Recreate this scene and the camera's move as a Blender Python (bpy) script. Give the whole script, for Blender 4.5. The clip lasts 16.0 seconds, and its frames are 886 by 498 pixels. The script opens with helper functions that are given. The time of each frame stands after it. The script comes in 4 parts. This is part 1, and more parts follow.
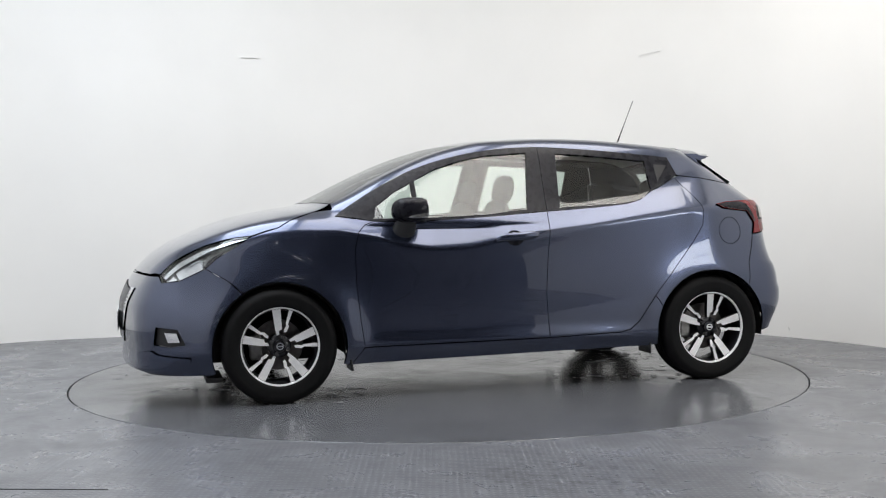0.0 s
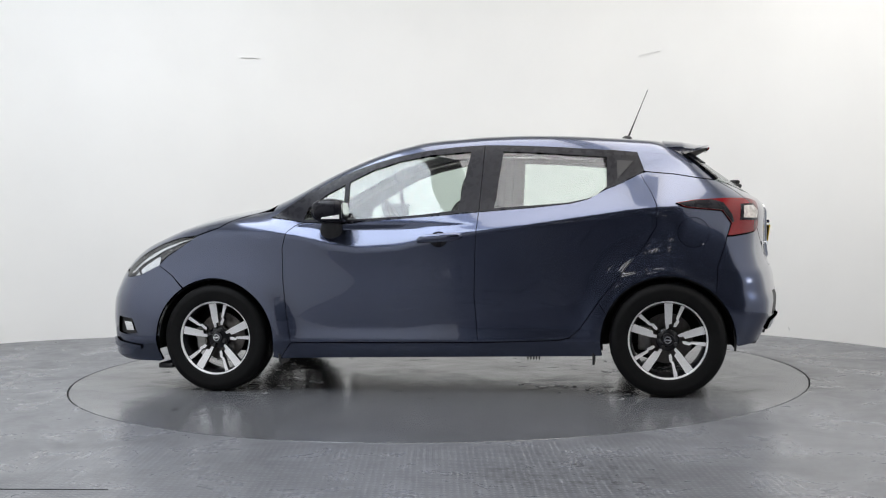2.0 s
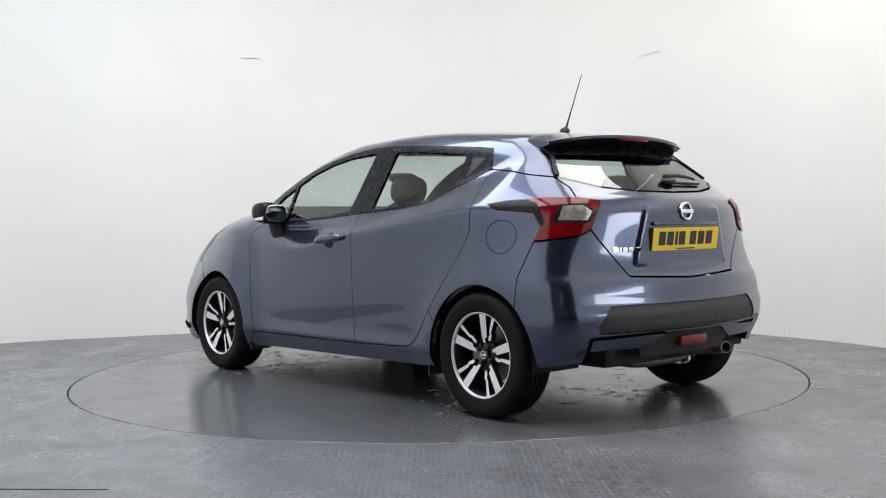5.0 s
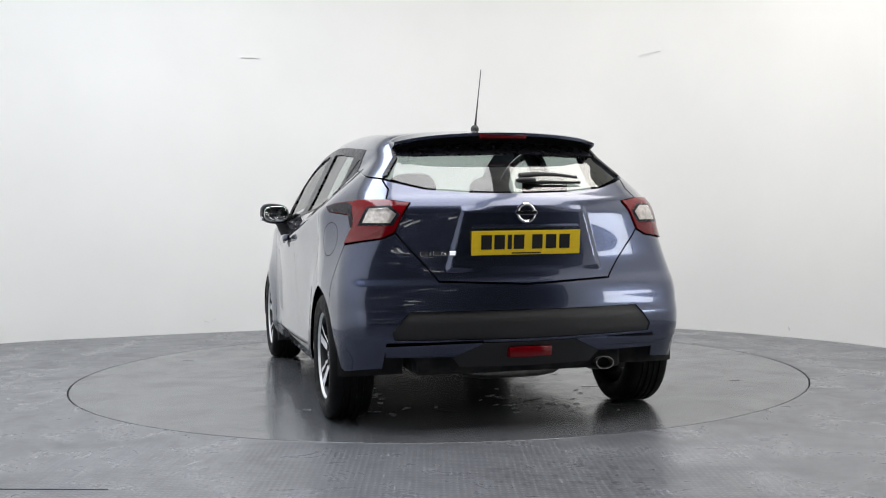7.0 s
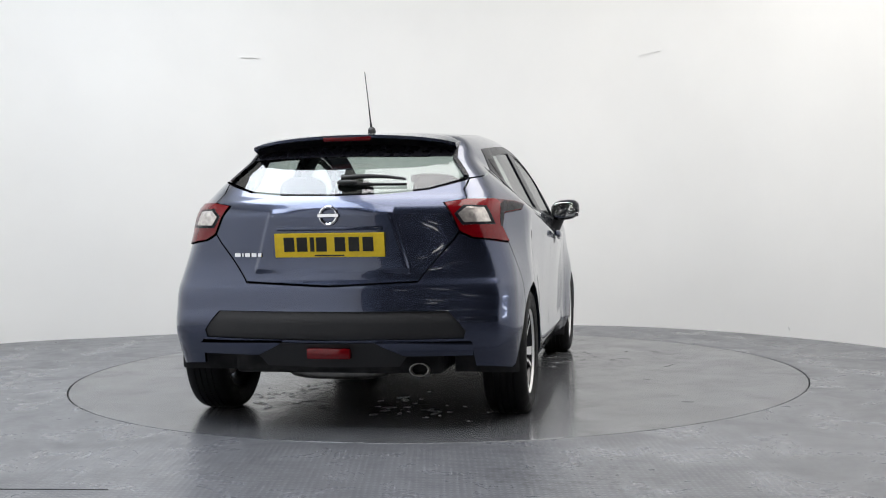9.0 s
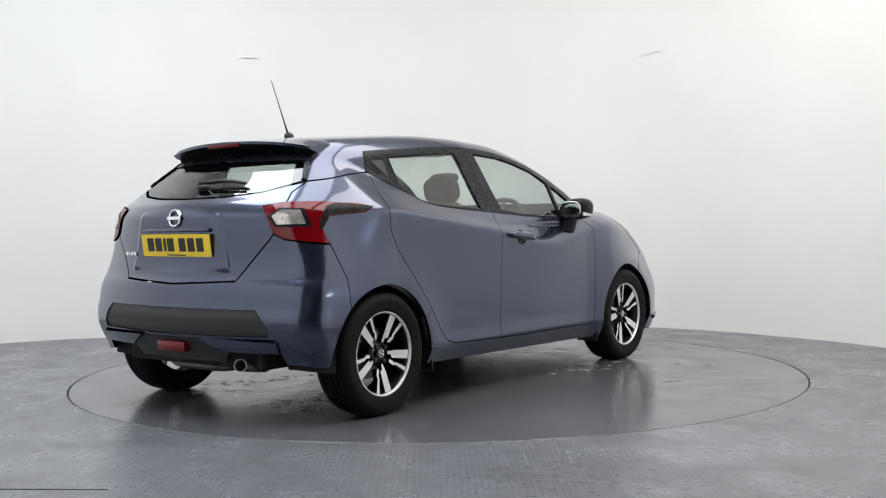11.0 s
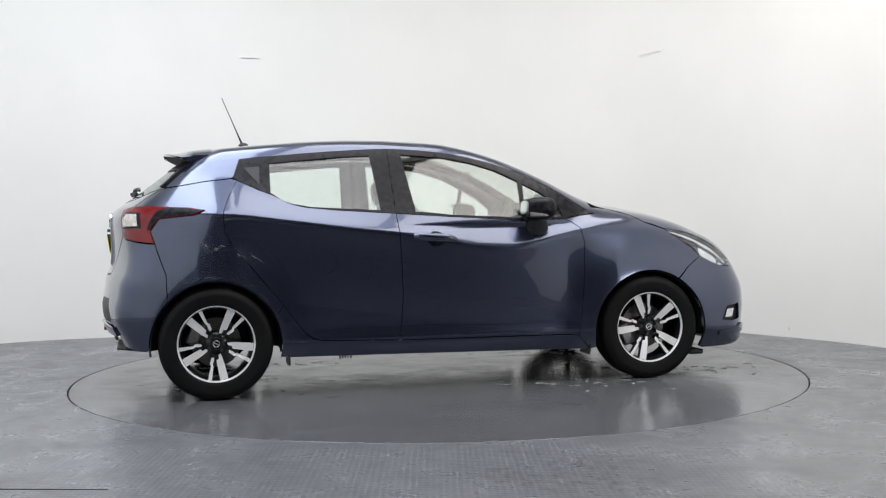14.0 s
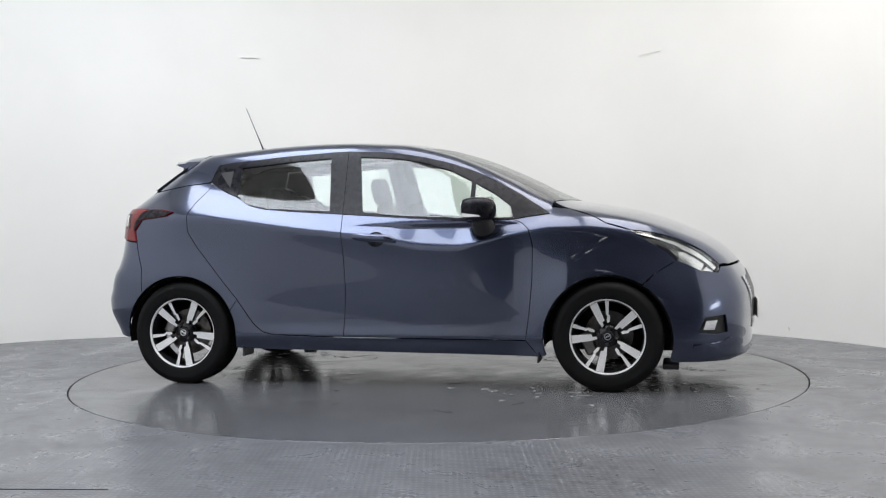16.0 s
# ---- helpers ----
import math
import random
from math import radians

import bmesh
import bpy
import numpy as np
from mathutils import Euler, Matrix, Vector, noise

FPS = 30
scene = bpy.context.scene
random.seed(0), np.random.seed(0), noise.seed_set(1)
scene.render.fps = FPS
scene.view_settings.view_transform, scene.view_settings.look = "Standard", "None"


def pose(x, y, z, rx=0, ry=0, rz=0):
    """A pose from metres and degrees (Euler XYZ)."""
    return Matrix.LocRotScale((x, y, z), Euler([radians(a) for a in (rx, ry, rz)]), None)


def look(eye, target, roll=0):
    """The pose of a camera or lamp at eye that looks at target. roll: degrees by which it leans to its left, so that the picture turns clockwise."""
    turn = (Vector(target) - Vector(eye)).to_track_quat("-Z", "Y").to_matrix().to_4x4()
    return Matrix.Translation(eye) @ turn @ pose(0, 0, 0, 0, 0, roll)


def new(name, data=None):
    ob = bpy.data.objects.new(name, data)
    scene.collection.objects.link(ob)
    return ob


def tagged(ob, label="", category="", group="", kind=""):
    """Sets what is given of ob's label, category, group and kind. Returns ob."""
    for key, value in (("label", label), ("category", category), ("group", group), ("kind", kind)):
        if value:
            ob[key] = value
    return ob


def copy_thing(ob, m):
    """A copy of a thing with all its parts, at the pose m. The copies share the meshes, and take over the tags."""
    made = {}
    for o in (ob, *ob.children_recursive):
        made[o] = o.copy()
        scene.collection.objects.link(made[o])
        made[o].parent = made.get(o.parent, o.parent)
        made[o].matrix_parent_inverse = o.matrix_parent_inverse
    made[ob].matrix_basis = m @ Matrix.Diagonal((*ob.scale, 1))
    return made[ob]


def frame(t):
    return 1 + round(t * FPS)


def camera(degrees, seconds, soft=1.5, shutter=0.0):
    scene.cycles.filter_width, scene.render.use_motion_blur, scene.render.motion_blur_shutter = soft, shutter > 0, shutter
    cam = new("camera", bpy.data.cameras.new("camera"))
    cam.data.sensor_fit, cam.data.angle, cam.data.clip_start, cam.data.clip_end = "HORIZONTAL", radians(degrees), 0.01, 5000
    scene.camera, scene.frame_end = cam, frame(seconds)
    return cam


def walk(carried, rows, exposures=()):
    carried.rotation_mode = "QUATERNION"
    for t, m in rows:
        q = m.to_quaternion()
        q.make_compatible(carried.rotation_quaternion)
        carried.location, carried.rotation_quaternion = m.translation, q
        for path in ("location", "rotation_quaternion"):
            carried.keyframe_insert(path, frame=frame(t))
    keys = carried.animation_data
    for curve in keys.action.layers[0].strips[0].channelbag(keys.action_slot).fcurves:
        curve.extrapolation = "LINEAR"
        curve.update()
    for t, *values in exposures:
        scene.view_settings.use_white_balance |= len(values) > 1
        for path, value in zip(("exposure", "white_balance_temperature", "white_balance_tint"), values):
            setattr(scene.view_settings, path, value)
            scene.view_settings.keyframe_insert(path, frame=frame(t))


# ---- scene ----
from mathutils.geometry import delaunay_2d_cdt

# ---------- camera: on a tripod, it stands still ----------
cam = camera(45.067, 16.0, 1.1)
EYE = (0.0, -6.798, 0.952)
YAW, PITCH, ROLL = radians(-0.308), radians(-1.496), -0.820
AIM = (EYE[0] - math.sin(YAW) * math.cos(PITCH), EYE[1] + math.cos(YAW) * math.cos(PITCH), EYE[2] + math.sin(PITCH))
walk(cam, [(0.0, look(EYE, AIM, ROLL)), (16.0, look(EYE, AIM, ROLL))])

# the turntable and the car on it
OFFSET = (-0.143, 0.100)
DISC_R = 2.244


def heading(t):
    return 195.770 - 13.0225 * t - 0.00635 * (t - 8.0) ** 2


# ---------- world and lamps ----------
world = bpy.data.worlds.new("world")
scene.world = world
world.use_nodes = True
world.node_tree.nodes["Background"].inputs[0].default_value = (0.02, 0.022, 0.025, 1)
world.node_tree.nodes["Background"].inputs[1].default_value = 0.3
scene.view_settings.exposure = 0.0


def area_lamp(name, loc, target, sx, sy, watts, colour):
    d = bpy.data.lights.new(name, "AREA")
    d.shape, d.size, d.size_y, d.energy, d.color = "RECTANGLE", sx, sy, watts, colour
    ob = new(name, d)
    ob.matrix_world = look(loc, target)
    return ob


CEIL_Z = 4.4
for lamp_x, watts, tone in ((-2.0, 164, (0.85, 0.912, 1.0)), (0.0, 97, (0.98, 0.968, 0.975)), (2.0, 116, (1.0, 0.955, 0.90))):
    area_lamp("ceiling_lamp", (lamp_x, -1.5, CEIL_Z - 0.04), (lamp_x, -1.5, 0), 1.7, 4.4, watts, tone)



# ---------- materials ----------
def material(name, colour, rough=0.5, metal=0.0, coat=0.0, noise_scale=0.0, noise_amount=0.0, bump=0.0, bump_scale=200.0, spec=0.5, coat_rough=0.03):
    m = bpy.data.materials.new(name)
    m.use_nodes = True
    nt = m.node_tree
    b = nt.nodes["Principled BSDF"]
    b.inputs["Base Color"].default_value = (*colour, 1)
    b.inputs["Roughness"].default_value = rough
    b.inputs["Metallic"].default_value = metal
    b.inputs["Specular IOR Level"].default_value = spec
    b.inputs["Coat Weight"].default_value = coat
    b.inputs["Coat Roughness"].default_value = coat_rough
    co = nt.nodes.new("ShaderNodeTexCoord")
    if noise_amount:
        n = nt.nodes.new("ShaderNodeTexNoise")
        n.inputs["Scale"].default_value = noise_scale
        n.inputs["Detail"].default_value = 6
        nt.links.new(co.outputs["Object"], n.inputs["Vector"])
        r = nt.nodes.new("ShaderNodeMapRange")
        r.inputs[1].default_value, r.inputs[2].default_value = 0.3, 0.7
        r.inputs[3].default_value, r.inputs[4].default_value = 1 - noise_amount, 1 + noise_amount
        nt.links.new(n.outputs["Fac"], r.inputs[0])
        mul = nt.nodes.new("ShaderNodeVectorMath")
        mul.operation = "SCALE"
        mul.inputs[0].default_value = colour
        nt.links.new(r.outputs[0], mul.inputs["Scale"])
        nt.links.new(mul.outputs[0], b.inputs["Base Color"])
        rr = nt.nodes.new("ShaderNodeMath")
        rr.operation = "MULTIPLY"
        rr.inputs[1].default_value = rough
        nt.links.new(r.outputs[0], rr.inputs[0])
        nt.links.new(rr.outputs[0], b.inputs["Roughness"])
    if bump:
        n2 = nt.nodes.new("ShaderNodeTexNoise")
        n2.inputs["Scale"].default_value = bump_scale
        nt.links.new(co.outputs["Object"], n2.inputs["Vector"])
        bp = nt.nodes.new("ShaderNodeBump")
        bp.inputs["Strength"].default_value = bump
        bp.inputs["Distance"].default_value = 0.002
        nt.links.new(n2.outputs["Fac"], bp.inputs["Height"])
        nt.links.new(bp.outputs[0], b.inputs["Normal"])
    return m


def glass_material(name, tint, gloss_rough=0.01):
    m = bpy.data.materials.new(name)
    m.use_nodes = True
    nt = m.node_tree
    nt.nodes.remove(nt.nodes["Principled BSDF"])
    tr, gl, mx = nt.nodes.new("ShaderNodeBsdfTransparent"), nt.nodes.new("ShaderNodeBsdfGlossy"), nt.nodes.new("ShaderNodeMixShader")
    lw = nt.nodes.new("ShaderNodeLayerWeight")
    lw.inputs["Blend"].default_value = 0.5
    pw, fr = nt.nodes.new("ShaderNodeMath"), nt.nodes.new("ShaderNodeMath")
    pw.operation, fr.operation = "POWER", "MULTIPLY_ADD"
    pw.inputs[1].default_value, fr.inputs[1].default_value, fr.inputs[2].default_value = 3.4, 0.75, 0.085
    nt.links.new(lw.outputs["Facing"], pw.inputs[0])
    nt.links.new(pw.outputs[0], fr.inputs[0])
    tr.inputs[0].default_value = (*tint, 1)
    gl.inputs["Roughness"].default_value = gloss_rough
    nt.links.new(fr.outputs[0], mx.inputs[0])
    nt.links.new(tr.outputs[0], mx.inputs[1])
    nt.links.new(gl.outputs[0], mx.inputs[2])
    nt.links.new(mx.outputs[0], nt.nodes["Material Output"].inputs[0])
    return m


def glow_material(name, colour, strength):
    m = bpy.data.materials.new(name)
    m.use_nodes = True
    b = m.node_tree.nodes["Principled BSDF"]
    b.inputs["Base Color"].default_value = (*colour, 1)
    b.inputs["Emission Color"].default_value = (*colour, 1)
    b.inputs["Emission Strength"].default_value = strength
    return m


def paint_material():
    """Metallic slate-blue paint: flake grain under a clear coat."""
    m = material("slate_paint", (0.085, 0.100, 0.150), 0.24, 0.85, 1.0, coat_rough=0.02)
    m.node_tree.nodes["Principled BSDF"].inputs["Coat IOR"].default_value = 1.48
    nt = m.node_tree
    b = nt.nodes["Principled BSDF"]
    co = nt.nodes.new("ShaderNodeTexCoord")
    v = nt.nodes.new("ShaderNodeTexNoise")
    v.inputs["Scale"].default_value, v.inputs["Detail"].default_value = 240, 3
    nt.links.new(co.outputs["Object"], v.inputs["Vector"])
    mix = nt.nodes.new("ShaderNodeMix")
    mix.data_type = "RGBA"
    mix.inputs[6].default_value = (0.052, 0.063, 0.106, 1)
    mix.inputs[7].default_value = (0.069, 0.083, 0.137, 1)
    nt.links.new(v.outputs["Fac"], mix.inputs[0])
    nt.links.new(mix.outputs[2], b.inputs["Base Color"])
    return m


def floor_material(name, base, wet):
    """Grey floor paint: rolled sheen, stains and scuffs; wet: shiny puddle marks."""
    m = bpy.data.materials.new(name)
    m.use_nodes = True
    nt = m.node_tree
    b = nt.nodes["Principled BSDF"]
    L = nt.links.new
    co = nt.nodes.new("ShaderNodeTexCoord")

    def tex(scale, detail, rough=0.55):
        n = nt.nodes.new("ShaderNodeTexNoise")
        n.inputs["Scale"].default_value, n.inputs["Detail"].default_value, n.inputs["Roughness"].default_value = scale, detail, rough
        L(co.outputs["Object"], n.inputs["Vector"])
        return n

    def rng(src, a, c, lo, hi):
        r = nt.nodes.new("ShaderNodeMapRange")
        for i, val in enumerate((a, c, lo, hi)):
            r.inputs[i + 1].default_value = val
        L(src, r.inputs[0])
        return r.outputs[0]

    big, small, speck = tex(1.1, 5), tex(9.0, 8), tex(38.0, 4)
    tone = nt.nodes.new("ShaderNodeMath")
    tone.operation = "MULTIPLY"
    L(rng(big.outputs["Fac"], 0.3, 0.7, 0.88, 1.10), tone.inputs[0])
    L(rng(small.outputs["Fac"], 0.3, 0.7, 0.93, 1.07), tone.inputs[1])
    stain = nt.nodes.new("ShaderNodeMath")
    stain.operation = "MULTIPLY"
    L(tone.outputs[0], stain.inputs[0])
    L(rng(speck.outputs["Fac"], 0.28, 0.36, 0.72, 1.0), stain.inputs[1])
    cloud = tex(3.4, 10, 0.72)
    cloud.inputs["Distortion"].default_value = 0.6
    patchy = nt.nodes.new("ShaderNodeMath")
    patchy.operation = "MULTIPLY"
    L(stain.outputs[0], patchy.inputs[0])
    L(rng(cloud.outputs["Fac"], 0.40, 0.60, 0.82, 1.12), patchy.inputs[1])
    sc = nt.nodes.new("ShaderNodeVectorMath")
    sc.operation = "SCALE"
    sc.inputs[0].default_value = base
    L(patchy.outputs[0], sc.inputs["Scale"])
    L(sc.outputs[0], b.inputs["Base Color"])
    L(rng(cloud.outputs["Fac"], 0.36, 0.64, 0.37 - wet * 1.2, 0.24 - wet), b.inputs["Roughness"])
    bp = nt.nodes.new("ShaderNodeBump")
    bp.inputs["Strength"].default_value = 0.12
    bp.inputs["Distance"].default_value = 0.004
    if wet:
        L(small.outputs["Fac"], bp.inputs["Height"])
    else:
        # raised tread on the steel plates before the turntable
        sep = nt.nodes.new("ShaderNodeSeparateXYZ")
        L(co.outputs["Object"], sep.inputs[0])

        def fn(op, a, c, k=None):
            n = nt.nodes.new("ShaderNodeMath")
            n.operation = op
            for i, q in enumerate((a, c, k)):
                if q is None:
                    continue
                if isinstance(q, (int, float)):
                    n.inputs[i].default_value = q
                else:
                    L(q, n.inputs[i])
            return n.outputs[0]
        a = fn("SINE", fn("MULTIPLY", fn("ADD", sep.outputs[0], sep.outputs[1]), 125.0), None)
        c = fn("SINE", fn("MULTIPLY", fn("SUBTRACT", sep.outputs[0], sep.outputs[1]), 125.0), None)
        dots = rng(fn("MULTIPLY", a, c), 0.25, 0.6, 0.0, 1.0)
        near = fn("MULTIPLY", rng(sep.outputs[1], -2.0, -2.4, 0.0, 1.0), rng(fn("ABSOLUTE", fn("ADD", sep.outputs[0], 0.15), None), 1.55, 1.25, 0.0, 1.0))
        tread = fn("MULTIPLY", dots, near)
        bp.inputs["Strength"].default_value = 0.28
        L(fn("MULTIPLY_ADD", small.outputs["Fac"], 0.4, tread), bp.inputs["Height"])
        wear = nt.nodes.new("ShaderNodeVectorMath")
        wear.operation = "SCALE"
        L(sc.outputs[0], wear.inputs[0])
        # a worn patch where the paint has come off the plates
        ex = fn("MULTIPLY", fn("SUBTRACT", sep.outputs[0], 0.50), 1.9)
        ey = fn("MULTIPLY", fn("ADD", sep.outputs[1], 2.84), 2.5)
        patch = rng(fn("ADD", fn("MULTIPLY", ex, ex), fn("MULTIPLY", ey, ey)), 1.0, 0.15, 0.0, 1.0)
        worn = tex(17.0, 9, 0.68)
        bare = fn("MULTIPLY", patch, rng(worn.outputs["Fac"], 0.50, 0.60, 0.0, 1.0))
        L(fn("SUBTRACT", fn("MULTIPLY_ADD", tread, 0.35, 1.0), fn("MULTIPLY", bare, 0.50)), wear.inputs["Scale"])
        L(wear.outputs[0], b.inputs["Base Color"])
    L(bp.outputs[0], b.inputs["Normal"])
    b.inputs["Specular IOR Level"].default_value = 0.45 + wet
    return m


PAINT = paint_material()
BLACK_GLOSS = material("gloss_black_trim", (0.010, 0.010, 0.014), 0.28, 0.0, 0.0, 30, 0.15, spec=0.16)
BLACK_PLASTIC = material("black_plastic", (0.018, 0.018, 0.02), 0.5, 0, 0, 60, 0.2, 0.25, 700)
RUBBER = material("tyre_rubber", (0.007, 0.007, 0.0075), 0.55, 0, 0, 40, 0.25, 0.2, 400, spec=0.14)
UNDER = material("underbody", (0.01, 0.01, 0.011), 0.8, 0, 0, 12, 0.4)
RIM_DARK = material("dark_wheel_paint", (0.016, 0.016, 0.020), 0.3, 0.5, 0.5, 40, 0.1)
RIM_CUT = material("machined_alloy", (0.86, 0.86, 0.87), 0.40, 0.30, 0.3, 120, 0.06)
CHROME = material("chrome", (0.85, 0.86, 0.88), 0.08, 1.0, 0, 60, 0.03)
STEEL = material("dull_steel", (0.32, 0.31, 0.30), 0.4, 1.0, 0, 25, 0.25)
DISC_STEEL = material("brake_steel", (0.14, 0.13, 0.125), 0.35, 1.0, 0, 50, 0.2)
GLASS = glass_material("window_glass", (0.80, 0.87, 0.83))
TAIL_GLASS = glass_material("tailgate_glass", (0.66, 0.72, 0.70))
CLEAR = glass_material("lamp_glass", (0.93, 0.95, 0.96))
RED_GLASS = glass_material("red_lens", (0.75, 0.02, 0.03))
RED = material("red_lens_solid", (0.150, 0.002, 0.005), 0.10, 0, 0.0, 90, 0.12)
SILVER = material("reflector_silver", (0.8, 0.81, 0.83), 0.15, 0.9, 0, 70, 0.1)
FABRIC = material("dark_seat_cloth", (0.025, 0.026, 0.03), 0.85, 0, 0, 80, 0.25, 0.4, 500)
CABIN = material("cabin_plastic", (0.035, 0.036, 0.038), 0.6, 0, 0, 50, 0.15, 0.2, 500)
LINER = material("pale_headlining", (0.45, 0.44, 0.42), 0.9, 0, 0, 60, 0.08)
YELLOW = material("number_plate_yellow", (0.90, 0.63, 0.012), 0.4, 0, 0.3, 60, 0.04)
INK = material("black_ink", (0.008, 0.008, 0.008), 0.4)
WALL = material("white_wall_paint", (0.865, 0.86, 0.84), 0.6, 0, 0, 1.2, 0.02, 0.1, 60)
CEILING = material("ceiling_white", (0.80, 0.79, 0.75), 0.8, 0, 0, 1.5, 0.03)
HALL = material("dark_hall_paint", (0.022, 0.022, 0.024), 0.7, 0, 0, 2.0, 0.2)
FLOOR = floor_material("grey_floor_paint", (0.130, 0.135, 0.150), 0.0)
DECK = floor_material("turntable_floor_paint", (0.100, 0.104, 0.114), 0.1)
GAP = material("gap_shadow_rubber", (0.02, 0.02, 0.02), 0.8)
LENS = material("clear_lens", (0.60, 0.56, 0.53), 0.14, 0.6, 0.5, 45, 0.30)
LAMP_GLOW = glow_material("lamp_tube", (1.0, 0.97, 0.92), 7.0)
BOWL = material("lamp_bowl_grey", (0.46, 0.465, 0.47), 0.25, 0.6, 0, 60, 0.2)
PANEL_GLOW = glow_material("panel_light", (0.95, 0.98, 1.0), 9.0)


# ---------- helpers for meshes ----------
def fasten(ob, parent):
    """Parts of the car keep to the car's own axes, which stand off the turntable's middle."""
    ob.parent = parent
    if parent.name == "car":
        ob.location = (*OFFSET, 0)


def part(name, bm, mat, parent=None, label="", smooth=0.0):
    me = bpy.data.meshes.new(name)
    bm.normal_update()
    bm.to_mesh(me)
    bm.free()
    me.materials.append(mat)
    if smooth:
        me.shade_smooth()
        me.set_sharp_from_angle(angle=radians(smooth))
    ob = new(name, me)
    if parent:
        fasten(ob, parent)
    if label:
        ob["label"] = label
    return ob


def box_bm(bm, sx, sy, sz, m=Matrix(), bevel=0.0, seg=2):
    v0 = len(bm.verts)
    made = bmesh.ops.create_cube(bm, size=1.0, matrix=m @ Matrix.Diagonal((sx, sy, sz, 1)))["verts"]
    if bevel:
        edges = list({e for v in made for e in v.link_edges})
        bmesh.ops.bevel(bm, geom=edges, offset=bevel, segments=seg, affect="EDGES", profile=0.5)
    return bm


def lathe(profile, steps=64, axis="y"):
    """A closed or open ring surface from (radius, offset) pairs about the y axis."""
    bm = bmesh.new()
    rings = []
    for r, o in profile:
        rings.append([bm.verts.new((r * math.cos(a), o, r * math.sin(a))) for a in (2 * math.pi * i / steps for i in range(steps))])
    for p, q in zip(rings, rings[1:]):
        for i in range(steps):
            j = (i + 1) % steps
            bm.faces.new((p[i], p[j], q[j], q[i]))
    bmesh.ops.recalc_face_normals(bm, faces=bm.faces)
    return bm


def tube(points, radii, sides=10, close=True):
    """A swept round bar through the points."""
    bm = bmesh.new()
    pts = [Vector(q) for q in points]
    rings = []
    for i, q in enumerate(pts):
        way = (pts[min(i + 1, len(pts) - 1)] - pts[max(i - 1, 0)]).normalized()
        a = way.orthogonal().normalized() if not rings else (ref - way * ref.dot(way)).normalized()
        ref = a
        b = way.cross(a)
        r = radii[i] if isinstance(radii, (list, tuple)) else radii
        rings.append([bm.verts.new(q + r * (a * math.cos(u) + b * math.sin(u))) for u in (2 * math.pi * k / sides for k in range(sides))])
    for p, q in zip(rings, rings[1:]):
        for i in range(sides):
            bm.faces.new((p[i], p[(i + 1) % sides], q[(i + 1) % sides], q[i]))
    if close:
        bm.faces.new(rings[0][::-1])
        bm.faces.new(rings[-1])
    return bm


def prism(outline, depth, m=Matrix(), bevel=0.0):
    """A flat outline in x and z, extruded along y by depth, bevelled."""
    bm = bmesh.new()
    f = bm.faces.new([bm.verts.new((x, 0, z)) for x, z in outline])
    ext = bmesh.ops.extrude_face_region(bm, geom=[f])
    bmesh.ops.translate(bm, vec=(0, depth, 0), verts=[v for v in ext["geom"] if isinstance(v, bmesh.types.BMVert)])
    bmesh.ops.recalc_face_normals(bm, faces=bm.faces)
    if bevel:
        bmesh.ops.bevel(bm, geom=list(bm.edges), offset=bevel, segments=2, affect="EDGES", profile=0.5)
    bm.transform(m)
    return bm


def spline(knots):
    """A smooth curve through (x, y) knots, for arrays, without overshoot."""
    k = sorted(knots)
    xs, ys = np.array([q[0] for q in k], float), np.array([q[1] for q in k], float)
    h, d = np.diff(xs), np.diff(ys) / np.diff(xs)
    m = np.empty(len(xs))
    m[0], m[-1] = d[0], d[-1]
    for i in range(1, len(xs) - 1):
        if d[i - 1] * d[i] <= 0:
            m[i] = 0
        else:
            w1, w2 = 2 * h[i] + h[i - 1], h[i] + 2 * h[i - 1]
            m[i] = (w1 + w2) / (w1 / d[i - 1] + w2 / d[i])

    def f(x):
        x = np.asarray(x, float)
        i = np.clip(np.searchsorted(xs, x) - 1, 0, len(h) - 1)
        t = np.clip((x - xs[i]) / h[i], 0, 1)
        y = ys[i] * (1 + 2 * t) * (1 - t) ** 2 + m[i] * h[i] * t * (1 - t) ** 2 + ys[i + 1] * t * t * (3 - 2 * t) + m[i + 1] * h[i] * t * t * (t - 1)
        return y + np.where(x < xs[0], (x - xs[0]) * m[0], 0) + np.where(x > xs[-1], (x - xs[-1]) * m[-1], 0)
    return f


# ---------- the studio ----------
WALL_H = 2.95
# plan of the curved white wall, open towards the camera
wall_plan = [(-1.5, -5.3), (-3.0, -4.5), (-4.05, -2.9), (-4.45, -1.0), (-4.25, 0.8), (-3.6, 1.93), (-2.75, 2.33), (-1.72, 2.68), (-0.6, 2.93), (0.4, 2.95), (1.5, 2.67), (2.06, 2.33), (2.61, 1.76), (3.2, 0.8), (3.55, -0.6), (3.6, -2.2), (3.38, -3.5), (2.98, -4.25)]


def smooth_plan(pts, n):
    """Catmull-Rom through plan points."""
    out = []
    for i in range(len(pts) - 1):
        p0, p1, p2, p3 = (np.array(pts[min(max(j, 0), len(pts) - 1)]) for j in (i - 1, i, i + 1, i + 2))
        for k in range(n):
            t = k / n
            out.append(0.5 * (2 * p1 + (p2 - p0) * t + (2 * p0 - 5 * p1 + 4 * p2 - p3) * t * t + (3 * p1 - p0 - 3 * p2 + p3) * t ** 3))
    return np.array(out + [np.array(pts[-1])])


